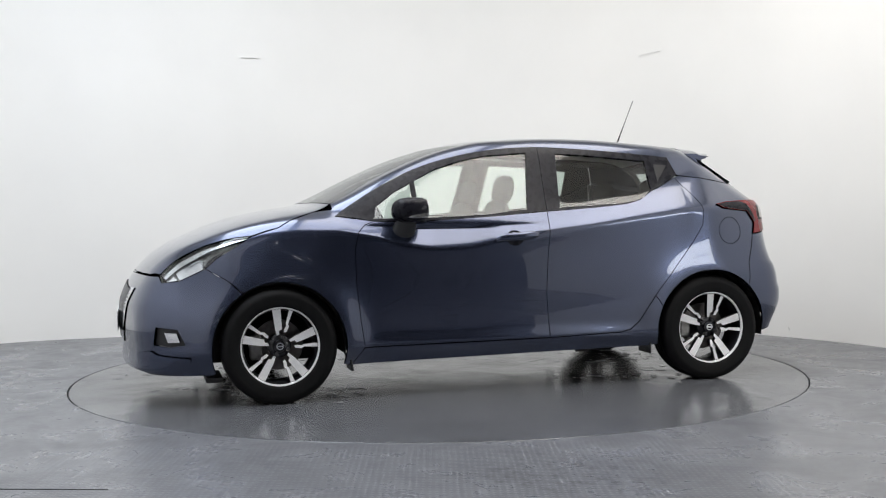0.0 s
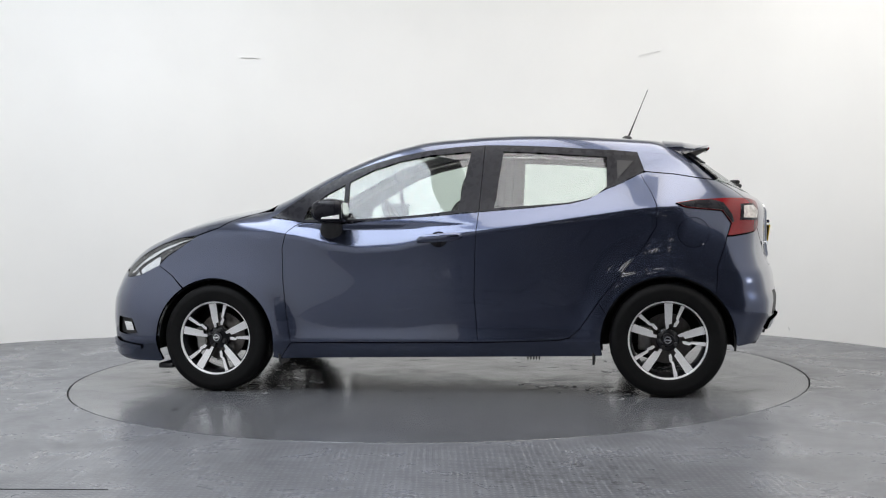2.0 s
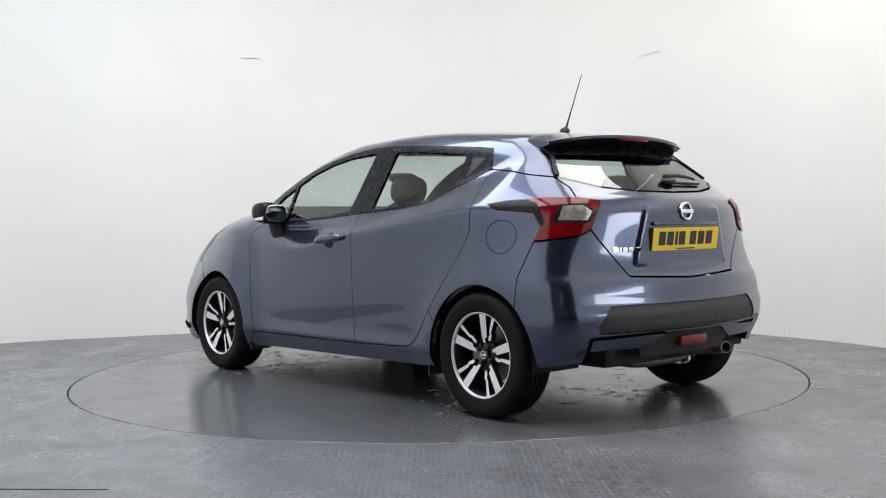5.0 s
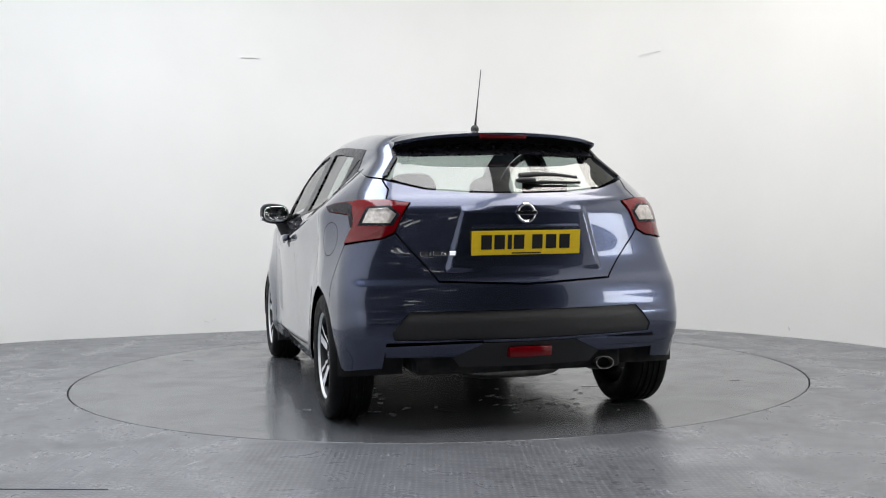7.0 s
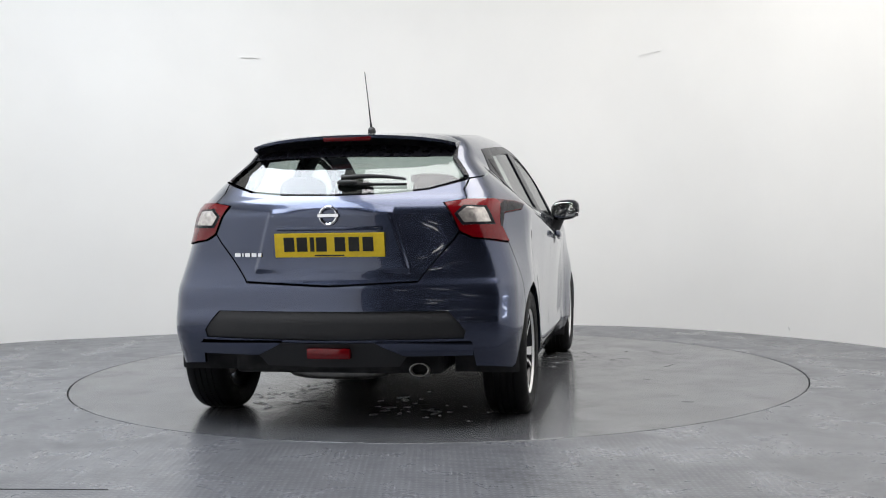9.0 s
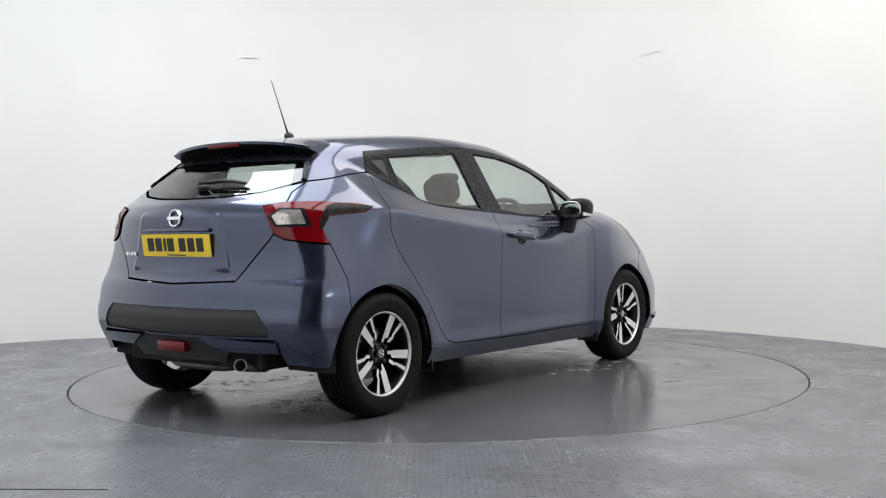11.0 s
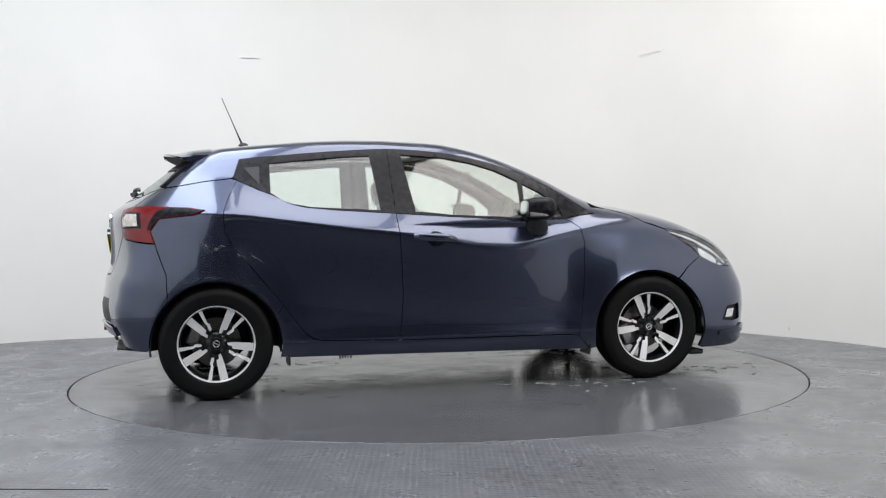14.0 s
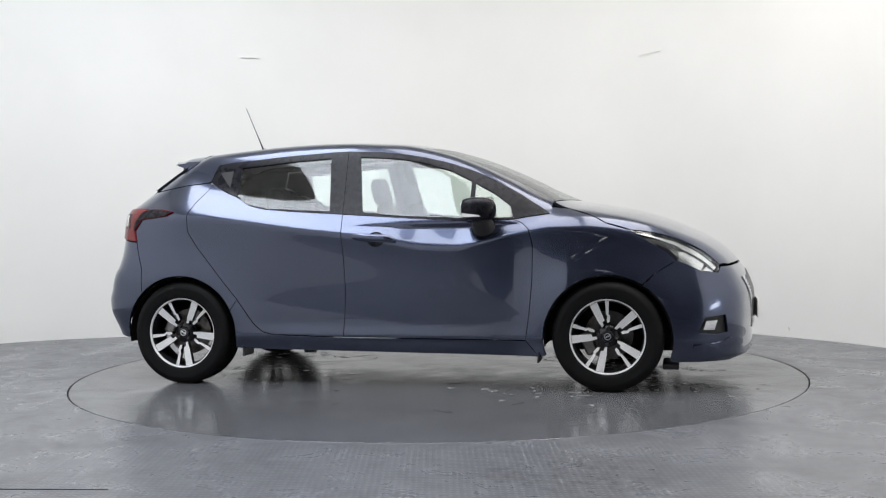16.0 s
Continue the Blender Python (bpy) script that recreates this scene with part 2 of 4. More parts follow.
def build_studio():
    line = smooth_plan(wall_plan, 10)
    way = np.gradient(line, axis=0)
    nrm = np.stack([-way[:, 1], way[:, 0]], 1) / np.linalg.norm(way, axis=1)[:, None]
    bm = bmesh.new()
    rows = []
    for side in (0.0, 0.12):
        rows.append([[bm.verts.new((*(q + n * side), z)) for z in (0.0, WALL_H)] for q, n in zip(line, nrm)])
    for i in range(len(line) - 1):
        a, b = rows[0], rows[1]
        bm.faces.new((a[i][0], a[i][1], a[i + 1][1], a[i + 1][0]))
        bm.faces.new((b[i][0], b[i + 1][0], b[i + 1][1], b[i][1]))
        bm.faces.new((a[i][1], b[i][1], b[i + 1][1], a[i + 1][1]))
    cove = [[bm.verts.new((*(q + n * 0.10), z)) for z in (WALL_H - 0.01, CEIL_Z)] for q, n in zip(line, nrm)]
    for a, b in zip(cove, cove[1:]):
        bm.faces.new((a[0], a[1], b[1], b[0]))
    for i in (0, -1):
        bm.faces.new((rows[0][i][0], rows[1][i][0], rows[1][i][1], rows[0][i][1]))
    bmesh.ops.recalc_face_normals(bm, faces=bm.faces)
    tagged(part("wall_curved", bm, WALL, smooth=30), "smooth white painted curved studio wall with faint scuffs", "wall", kind="structure")
    # floor with a round hole for the turntable
    bm = bmesh.new()
    steps = 160
    ring = [bm.verts.new((DISC_R * math.cos(2 * math.pi * i / steps), DISC_R * math.sin(2 * math.pi * i / steps), 0)) for i in range(steps)]
    mid = [bm.verts.new((3.4 * math.cos(2 * math.pi * i / steps), 3.4 * math.sin(2 * math.pi * i / steps), 0)) for i in range(steps)]
    far = [bm.verts.new((14 * math.cos(2 * math.pi * i / steps), 14 * math.sin(2 * math.pi * i / steps), 0)) for i in range(steps)]
    low = [bm.verts.new((v.co.x, v.co.y, -0.05)) for v in ring]
    for i in range(steps):
        j = (i + 1) % steps
        bm.faces.new((ring[i], mid[i], mid[j], ring[j]))
        bm.faces.new((mid[i], far[i], far[j], mid[j]))
        bm.faces.new((low[i], ring[i], ring[j], low[j]))
    bm.faces.new(low)
    bmesh.ops.recalc_face_normals(bm, faces=bm.faces)
    tagged(part("floor", bm, FLOOR), "worn grey painted studio floor with scuffs", "floor", kind="structure")
    # dark hall behind the camera and the ceiling over all
    bm = bmesh.new()
    for (cx, cy, sx, sy) in ((0, 5.5, 24, 0.2), (0, -13.5, 24, 0.2), (-12, -4, 0.2, 19.2), (12, -4, 0.2, 19.2)):
        box_bm(bm, sx, sy, 5.5, Matrix.Translation((cx, cy, 2.75)))
    tagged(part("wall_hall", bm, HALL), "dark walls of the hall round the studio", "wall", kind="structure")
    bm = bmesh.new()
    box_bm(bm, 24.4, 9.3, 0.1, Matrix.Translation((0, 1.05, CEIL_Z + 0.05)))
    tagged(part("ceiling", bm, CEILING), "plain white studio ceiling", "ceiling", kind="structure")
    bm = bmesh.new()
    box_bm(bm, 24.4, 10.0, 0.1, Matrix.Translation((0, -8.65, 5.45)))
    box_bm(bm, 24.4, 0.1, 0.95, Matrix.Translation((0, -3.66, 4.95)))
    tagged(part("ceiling_hall", bm, HALL), "dark ceiling of the hall", "ceiling", kind="structure")


def build_turntable():
    bm = bmesh.new()
    steps = 160
    r = DISC_R - 0.009
    prev = None
    for rad, z in ((r, -0.045), (r, -0.003), (r - 0.003, 0.0), (r * 0.55, 0.0)):
        ring = [bm.verts.new((rad * math.cos(2 * math.pi * i / steps), rad * math.sin(2 * math.pi * i / steps), z)) for i in range(steps)]
        if prev:
            for i in range(steps):
                j = (i + 1) % steps
                bm.faces.new((prev[i], prev[j], ring[j], ring[i]))
        prev = ring
    bm.faces.new(prev)
    bmesh.ops.recalc_face_normals(bm, faces=bm.faces)
    return tagged(part("turntable", bm, DECK), "round grey painted turntable set flush in the floor", "turntable")


def blob(cx, cy, r, z, bm, seed, stretch=1.0, turn=0.0):
    """An irregular flat patch, a millimetre thick."""
    rnd = random.Random(seed)
    n = rnd.randint(7, 12)
    pts = []
    for i in range(n):
        a = 2 * math.pi * i / n
        k = r * rnd.uniform(0.45, 1.2)
        u, v = k * math.cos(a) * stretch, k * math.sin(a)
        pts.append((cx + u * math.cos(turn) - v * math.sin(turn), cy + u * math.sin(turn) + v * math.cos(turn)))
    top = [bm.verts.new((x, y, z + 0.001)) for x, y in pts]
    low = [bm.verts.new((x, y, z - 0.001)) for x, y in pts]
    bm.faces.new(top)
    for i in range(n):
        j = (i + 1) % n
        bm.faces.new((low[i], low[j], top[j], top[i]))


def build_marks(table):
    rnd = random.Random(5)
    # small pale flecks, strewn about six spots of the deck
    bm = bmesh.new()
    for i in range(170):
        spot = rnd.choice(((1.35, 0.15), (-1.3, -0.2), (0.9, 0.75), (-1.0, 0.65), (0.7, -0.8), (1.55, -0.5)))
        blob(spot[0] + rnd.gauss(0, 0.22), spot[1] + rnd.gauss(0, 0.16), rnd.uniform(0.004, 0.022), 0.001, bm, i, rnd.uniform(1, 2.5), rnd.uniform(0, 3))
    part("pale_flecks", bm, material("pale_fleck", (0.26, 0.26, 0.265), 0.25, 0, 0, 40, 0.3), table, "pale irregular flecks on the deck")["kind"] = "stuff"
    bm = bmesh.new()
    for i in range(40):
        a = rnd.uniform(0, 6.28)
        r = rnd.uniform(0.5, 1.9)
        blob(r * math.cos(a), r * math.sin(a), rnd.uniform(0.006, 0.022), 0.0006, bm, 100 + i, rnd.uniform(1.5, 4), rnd.uniform(0, 3))
    part("wet_film", bm, material("dark_wet_mark", (0.075, 0.076, 0.08), 0.12, 0, 0, 30, 0.2), table, "dark wet tyre marks on the deck")["kind"] = "stuff"
    # plate joints in the floor
    bm = bmesh.new()
    for (x0, y0, x1, y1) in ((-1.66, -2.925, -1.20, -2.962),):
        c, w = Vector(((x0 + x1) / 2, (y0 + y1) / 2, 0.0005)), Vector((x1 - x0, y1 - y0, 0))
        box_bm(bm, w.length, 0.006, 0.003, Matrix.Translation(c) @ Matrix.Rotation(math.atan2(w.y, w.x), 4, "Z"))
    tagged(part("floor_joint", bm, GAP), "thin dark joint between floor plates", "joint", kind="structure")
    bm = bmesh.new()
    for x, y, z, ln, yaw, tilt in ((-1.63, 2.695, 2.42, 0.17, 15, 0), (1.86, 2.470, 2.38, 0.20, -32, -6), (-2.03, 2.560, 0.10, 0.05, 20, 20), (-1.97, 2.585, 0.115, 0.03, 20, -30), (2.75, 1.545, 0.07, 0.03, -52, 70)):
        box_bm(bm, ln, 0.006, 0.005, Matrix.Translation((x, y, z)) @ Matrix.Rotation(radians(yaw), 4, "Z") @ Matrix.Rotation(radians(tilt), 4, "Y"), 0.001)
    tagged(part("wall_scuffs", bm, material("grey_scuff", (0.72, 0.71, 0.70), 0.7, 0, 0, 40, 0.1)), "faint grey scuffs on the white wall", "scuff", kind="stuff")


def build_hall_lamps():
    """Strip lights and spots of the dark hall, which the paint mirrors."""
    made = []

    def lamp(m):
        body = tagged(new("strip_light"), "white strip light of the dark hall", "lamp", group="hall lights")
        bm = bmesh.new()
        box_bm(bm, 0.66, 0.10, 0.04, Matrix.Translation((0, 0, 0.03)), 0.006)
        part("housing", bm, STEEL, body)
        bm = tube([(-0.28, 0, 0), (0.28, 0, 0)], 0.035, 10)
        part("tube", bm, LAMP_GLOW, body, "glowing tube")
        body.matrix_basis = m
        return body
    spots = [(-0.9, -8.5, 1.5, 0), (0.9, -8.8, 1.25, 0), (0.2, -10.5, 1.9, 0), (1.5, -11.5, 1.6, 20), (-1.6, -11.0, 1.9, -20), (0.4, -7.6, 3.2, 0), (-1.2, -9.5, 3.4, 0), (1.6, -9.5, 3.4, 0), (0.0, -12.0, 2.4, 0), (-2.4, -12.5, 1.2, 0), (2.6, -12.5, 1.0, 0)]
    first = None
    for x, y, z, a in spots:
        m = pose(x, y, z, 0, 0, a)
        first = copy_thing(first, m) if first else lamp(m)


def build_panel_light():
    lightbox = tagged(new("panel_light"), "bright flat panel light on the curved wall", "lamp")
    m = pose(3.42, -3.0, 1.06, 0, 0, 80)
    bm = bmesh.new()
    box_bm(bm, 1.10, 0.05, 0.34, m, 0.008)
    part("panel_housing", bm, STEEL, lightbox)
    bm = bmesh.new()
    box_bm(bm, 1.04, 0.010, 0.28, m @ Matrix.Translation((0, 0.028, 0)), 0.002)
    part("panel_diffuser", bm, PANEL_GLOW, lightbox, "glowing white diffuser")


build_studio()
build_panel_light()
build_hall_lamps()
turntable = build_turntable()
build_marks(turntable)

# ---------- the car's body as one smooth solid ----------
# x ahead from the middle of the wheelbase, y to the car's left, z up from the floor
WHEEL_X, WHEEL_Z, TYRE_R = 1.2625, 0.305, 0.308
ARCH_Z, ARCH_R = 0.293, 0.352
centre_z = spline([(2.10, 0.60), (2.05, 0.690), (1.98, 0.744), (1.854, 0.822), (1.72, 0.888), (1.55, 0.958), (1.384, 1.006), (1.217, 1.038), (1.06, 1.062), (0.95, 1.104), (0.715, 1.220), (0.547, 1.295), (0.38, 1.357), (0.213, 1.403), (0.046, 1.434), (-0.121, 1.446), (-0.287, 1.455), (-0.454, 1.456), (-0.62, 1.452), (-0.952, 1.430), (-1.285, 1.398), (-1.452, 1.377)])
tail_x = spline([(0.10, 1.80), (0.28, 1.835), (0.455, 1.906), (0.50, 1.908), (0.56, 1.893), (0.66, 1.878), (0.70, 1.860), (0.80, 1.846), (0.98, 1.850), (1.04, 1.822), (1.085, 1.760), (1.20, 1.600), (1.32, 1.445), (1.42, 1.33)])
nose_x = spline([(0.05, 1.60), (0.116, 1.80), (0.145, 1.93), (0.178, 2.055), (0.205, 2.074), (0.273, 2.072), (0.41, 2.083), (0.511, 2.080), (0.612, 2.058), (0.70, 2.038), (0.9, 1.97)])
shoulder_z = spline([(2.0, 0.80), (1.60, 0.905), (1.38, 0.945), (1.17, 0.957), (1.046, 0.942), (0.83, 0.896), (0.677, 0.857), (0.554, 0.824), (0.40, 0.803), (0.214, 0.811), (0.06, 0.839), (-0.096, 0.868), (-0.25, 0.890), (-0.56, 0.929), (-0.87, 0.972), (-1.18, 1.009), (-1.5, 1.02), (-1.9, 1.02)])
plan_y = spline([(2.1, 0.70), (1.9, 0.775), (1.7, 0.822), (1.5, 0.845), (1.26, 0.852), (0.9, 0.852), (0.5, 0.862), (0.0, 0.868), (-0.5, 0.868), (-0.9, 0.858), (-1.26, 0.850), (-1.5, 0.838), (-1.7, 0.825), (-1.95, 0.80)])


ledge = spline([(1.9, 0.8), (1.4, 1.1), (1.1, 1.5), (0.9, 1.3), (0.7, 0.74), (0.5, 0.56), (0.2, 0.52), (-0.2, 0.70), (-0.6, 1.0), (-1.2, 1.15), (-1.5, 1.0), (-1.9, 0.8)])
cabin_y = spline([(2.0, -1.0), (1.3, 0.40), (1.1, 0.62), (0.95, 0.735), (0.69, 0.785), (0.3, 0.802), (-0.217, 0.802), (-0.6, 0.792), (-1.0, 0.770), (-1.2, 0.745), (-1.4, 0.70), (-1.6, 0.64), (-1.9, 0.5)])


def smax(a, b, k):
    h = np.maximum(k - np.abs(a - b), 0) / k
    return np.maximum(a, b) + h * h * k * 0.25


def soft(d, r):
    """Zero below nought, d above, rounded over r."""
    return 0.5 * (d + np.sqrt(d * d + r * r)) 


def box01(d, half, edge):
    """One inside a span, nought outside, eased over an edge."""
    t = np.clip((half - np.abs(d)) / edge, 0, 1)
    return t * t * (3 - 2 * t)


def side_y(x, z):
    zs = shoulder_z(x)
    d = z - zs
    w = plan_y(x)
    crisp = 0.013 + 0.035 * np.clip((x - 0.75) / 0.3, 0, 1) + 0.03 * np.clip((-x - 1.15) / 0.2, 0, 1)
    up = soft(d, crisp) - 0.5 * crisp
    low = soft(-d, 0.02) - 0.01
    # above the shoulder the skin leans in to the foot of the glasshouse
    y = w - ledge(x) * up
    # below it the doors are hollow, then swell out again to the sill
    door = np.clip((1.0 - np.abs(x + 0.02)) / 0.55, 0, 1)
    door = door * door * (3 - 2 * door)
    y = y - (0.014 * (1 - np.exp(-low / 0.10)) + 0.040 * np.minimum(low, 0.45)) * (0.55 + 0.45 * door)
    y = y + 0.009 * door * np.exp(-((z - 0.30) / 0.040) ** 2)
    y = y - 0.35 * (soft(0.275 - z, 0.015))
    # swollen wheel arches
    for wx in (WHEEL_X, -WHEEL_X):
        r = np.hypot(x - wx, z - ARCH_Z)
        y = y + 0.017 * np.exp(-((r - 0.35) / 0.12) ** 2) * np.clip((z - 0.16) / 0.12, 0, 1)
    # the tail narrows upwards
    rise = np.clip((z - 0.60) / 0.48, 0, 1)
    y = y - 0.33 * soft(-1.28 - x, 0.05) * rise * rise * (3 - 2 * rise)
    # the wings narrow towards the nose
    rise = np.clip((z - 0.40) / 0.58, 0, 1)
    y = y - 0.24 * soft(x - 1.05, 0.30) * rise * rise * (3 - 2 * rise)
    # the glasshouse stands on it
    cabin = cabin_y(x) - 0.49 * (z - 0.98) - 3.0 * soft(0.93 - z, 0.01)
    y = smax(y, cabin, 0.03)
    # the rear bumper's lower corner tucks in
    y = y - 0.16 * soft(0.455 - z, 0.02) * np.clip((-1.48 - x) / 0.14, 0, 1)
    return y


def top_z(x, y):
    ahead = np.clip((x + 0.2) / 0.6, 0, 1)
    return centre_z(x + 0.14 * ahead * (y * y - 0.12)) - (1 - 0.34 * ahead) * (0.075 * y * y + 0.12 * y ** 4)


def solid(P):
    """Below nought inside the body."""
    x, y, z = P[:, 0], np.abs(P[:, 1]), P[:, 2]
    side = y - side_y(x, z)
    top = (z - top_z(x, y)) * 0.9
    recess = box01(y, 0.30 + 0.28 * np.clip(1.02 - z, 0, 0.4), 0.030) * box01(z - 0.868, 0.152, 0.028)
    rear = (-x - (tail_x(z) - 0.005 * recess - (0.22 + 0.10 * np.clip((z - 0.6) / 0.4, 0, 1)) * (1 - 0.6 * recess) * y * y)) * 0.9
    front = (x - (nose_x(z) - 0.24 * y * y)) * 0.9
    f = smax(side, top, 0.085)
    f = smax(f, rear, 0.10)
    return smax(f, front, 0.16)


def cast(o, d, far=3.0):
    """Where rays from inside leave the body, and the outward normals there."""
    o, d = np.asarray(o, float), np.asarray(d, float)
    lo, hi = np.zeros(len(o)), np.full(len(o), far)
    for _ in range(34):
        m = 0.5 * (lo + hi)
        out = solid(o + d * m[:, None]) > 0
        hi, lo = np.where(out, m, hi), np.where(out, lo, m)
    p = o + d * lo[:, None]
    e = 0.002
    g = np.stack([solid(p + e * np.eye(3)[i]) - solid(p - e * np.eye(3)[i]) for i in range(3)], 1)
    return p, g / np.linalg.norm(g, axis=1)[:, None]


# flat chart of the flanks and ends: u runs along the car and round its ends, v is the height
BEND = 0.9


def chart_rays(uv):
    u, v = uv[:, 0], uv[:, 1]
    a = np.sign(u) * np.maximum(np.abs(u) - 1, 0) / BEND
    o = np.stack([np.clip(u, -1, 1), np.zeros_like(u), v], 1)
    return o, np.stack([np.sin(a), np.cos(a), np.zeros_like(u)], 1)


def to_chart(p):
    x, y = p[:, 0], np.abs(p[:, 1])
    a = np.arctan2(np.abs(x) - 1, y)
    u = np.where(np.abs(x) > 1, np.sign(x) * (1 + BEND * a), x)
    return np.stack([u, p[:, 2]], 1)


def side_pt(x, z):
    return to_chart(cast([(x, 0, z)], [(0, 1, 0)])[0])[0]


def rear_pt(y, z):
    return to_chart(cast([(-0.8, y, z)], [(-1, 0, 0)])[0])[0]


def front_pt(y, z):
    return to_chart(cast([(0.8, y, z)], [(1, 0, 0)])[0])[0]


MID_R, MID_F = -(1 + BEND * math.pi / 2), 1 + BEND * math.pi / 2


def S(*pts):
    return [tuple(side_pt(*q)) for q in pts]


def Rr(*pts):
    return [(MID_R, q[1]) if q[0] == 0 else tuple(rear_pt(*q)) for q in pts]


def Ff(*pts):
    return [(MID_F, q[1]) if q[0] == 0 else tuple(front_pt(*q)) for q in pts]


def arch(wx, a0, a1, n=24, r=ARCH_R):
    """Points on a wheel opening, angles in degrees from ahead, upwards."""
    return S(*[(wx + r * math.cos(radians(a0 + (a1 - a0) * i / n)), ARCH_Z + r * math.sin(radians(a0 + (a1 - a0) * i / n))) for i in range(n + 1)])


def inside(pts, poly):
    x, y = pts[:, 0], pts[:, 1]
    hit = np.zeros(len(pts), bool)
    for (x0, y0), (x1, y1) in zip(poly, np.roll(poly, -1, 0)):
        c = (y0 > y) != (y1 > y)
        with np.errstate(divide="ignore", invalid="ignore"):
            hit ^= c & (x < (x1 - x0) * (y - y0) / (y1 - y0) + x0)
    return hit


def refine(poly, step):
    out = []
    for a, b in zip(poly, np.roll(poly, -1, 0)):
        n = max(1, int(np.linalg.norm(b - a) / step))
        out += [a + (b - a) * i / n for i in range(n)]
    return np.array(out)


def shrink(poly, gap, keep_mid):
    """Moves an outline inwards by gap, but not off the car's middle."""
    area = 0.5 * np.sum(poly[:, 0] * np.roll(poly[:, 1], -1) - np.roll(poly[:, 0], -1) * poly[:, 1])
    way = np.roll(poly, -1, 0) - np.roll(poly, 1, 0)
    n = np.stack([-way[:, 1], way[:, 0]], 1) * (1 if area > 0 else -1)
    n /= np.maximum(np.linalg.norm(n, axis=1), 1e-9)[:, None]
    mid = keep_mid(poly)
    n[mid, 0] = 0
    out = poly + n * gap
    return out, mid


def skin(name, outline, mat, parent, step=0.018, gap=0.002, lip=0.016, out=0.0, holes=(), chart="side", mirror="pair", label="", rings=True):
    """A panel of the body: the part of its surface inside an outline on the chart, with its edge folded in.
    mirror: pair makes the two sides' panels, join makes one panel across the middle, none the left one."""
    poly = refine(np.array(outline, float), step)
    if chart == "side":
        keep = lambda q: (np.abs(q[:, 0] - MID_R) < 1e-4) | (np.abs(q[:, 0] - MID_F) < 1e-4)
    else:
        keep = lambda q: np.abs(q[:, 1]) < 1e-4
    poly, mid = shrink(poly, gap, keep) if chart == "side" else shrink(poly[:, ::-1].copy(), gap, lambda q: np.abs(q[:, 0]) < 1e-4)
    if chart != "side":
        poly = poly[:, ::-1]
    loops = [poly] + [refine(np.array(h, float), step) for h in holes]
    lo, hi = poly.min(0), poly.max(0)
    gx, gy = np.meshgrid(np.arange(lo[0], hi[0], step), np.arange(lo[1], hi[1], step))
    gx = gx + (np.arange(gx.shape[0]) % 2)[:, None] * step * 0.5
    grid = np.stack([gx.ravel(), gy.ravel()], 1)
    ok = inside(grid, poly)
    for h in loops[1:]:
        ok &= ~inside(grid, h)
    edge = np.concatenate(loops)
    grid = grid[ok]
    if len(grid):
        near = np.min(np.linalg.norm(grid[:, None] - edge[None], axis=2), axis=1)
        grid = grid[near > step * 0.55]
    pts, edges, base = [], [], 0
    for q in loops:
        pts += [Vector(v) for v in q]
        edges += [(base + i, base + (i + 1) % len(q)) for i in range(len(q))]
        base += len(q)
    pts += [Vector(v) for v in grid]
    vs, es, fs, *_ = delaunay_2d_cdt(pts, edges, [], 0, 1e-7)
    uv = np.array([(v.x, v.y) for v in vs])
    tri = np.array([f for f in fs if len(f) == 3])
    cen = uv[tri].mean(1)
    ok = inside(cen, poly)
    for h in loops[1:]:
        ok &= ~inside(cen, h)
    tri = tri[ok]
    if chart == "side":
        p, n = cast(*chart_rays(uv))
    else:
        p, n = cast(np.stack([uv[:, 0], uv[:, 1], np.full(len(uv), 0.5)], 1), np.tile((0.0, 0.0, 1.0), (len(uv), 1)))
    p = p + n * out
    # boundary edges, for the folded lip
    count = {}
    for t in tri:
        for a, b in ((t[0], t[1]), (t[1], t[2]), (t[2], t[0])):
            count[(min(a, b), max(a, b))] = count.get((min(a, b), max(a, b)), 0) + 1
    if chart == "side":
        on_mid = keep(uv)
    else:
        on_mid = np.abs(uv[:, 1]) < 1e-4
    rim = [e for e, c in count.items() if c == 1 and not (on_mid[e[0]] and on_mid[e[1]])]

    def build(flips):
        V, N, F = [], [], []
        for flip in flips:
            s = np.array((1, -1 if flip else 1, 1))
            b = len(V)
            V += list(p * s)
            N += list(n * s)
            ccw = np.cross(p[tri[:, 1]] - p[tri[:, 0]], p[tri[:, 2]] - p[tri[:, 0]])
            good = np.sum(ccw * n[tri[:, 0]], 1) > 0
            for t, g in zip(tri, good):
                F.append(tuple(b + t) if g != flip else tuple(b + t[::-1]))
            if lip:
                for a, c in rim:
                    k = len(V)
                    w = p[c] - p[a]
                    side = np.cross(w, n[a])
                    side /= max(np.linalg.norm(side), 1e-9)
                    for q in (p[a], p[c], p[c] - n[c] * lip, p[a] - n[a] * lip):
                        V.append(q * s)
                        N.append(side * s)
                    F.append((k, k + 1, k + 2, k + 3))
        me = bpy.data.meshes.new(name)
        me.from_pydata([tuple(v) for v in V], [], F)
        me.materials.append(mat)
        me.shade_smooth()
        me.normals_split_custom_set_from_vertices([tuple(v) for v in N])
        ob = new(name, me)
        fasten(ob, parent)
        if label:
            ob["label"] = label
        return ob
    if mirror == "join":
        return [build((False, True))]
    if mirror == "none":
        return [build((False,))]
    return [build((False,)), build((True,))]


# ---------- the car ----------
car = tagged(new("car"), "slate blue metallic five-door hatchback with alloy wheels on a turntable", "car")

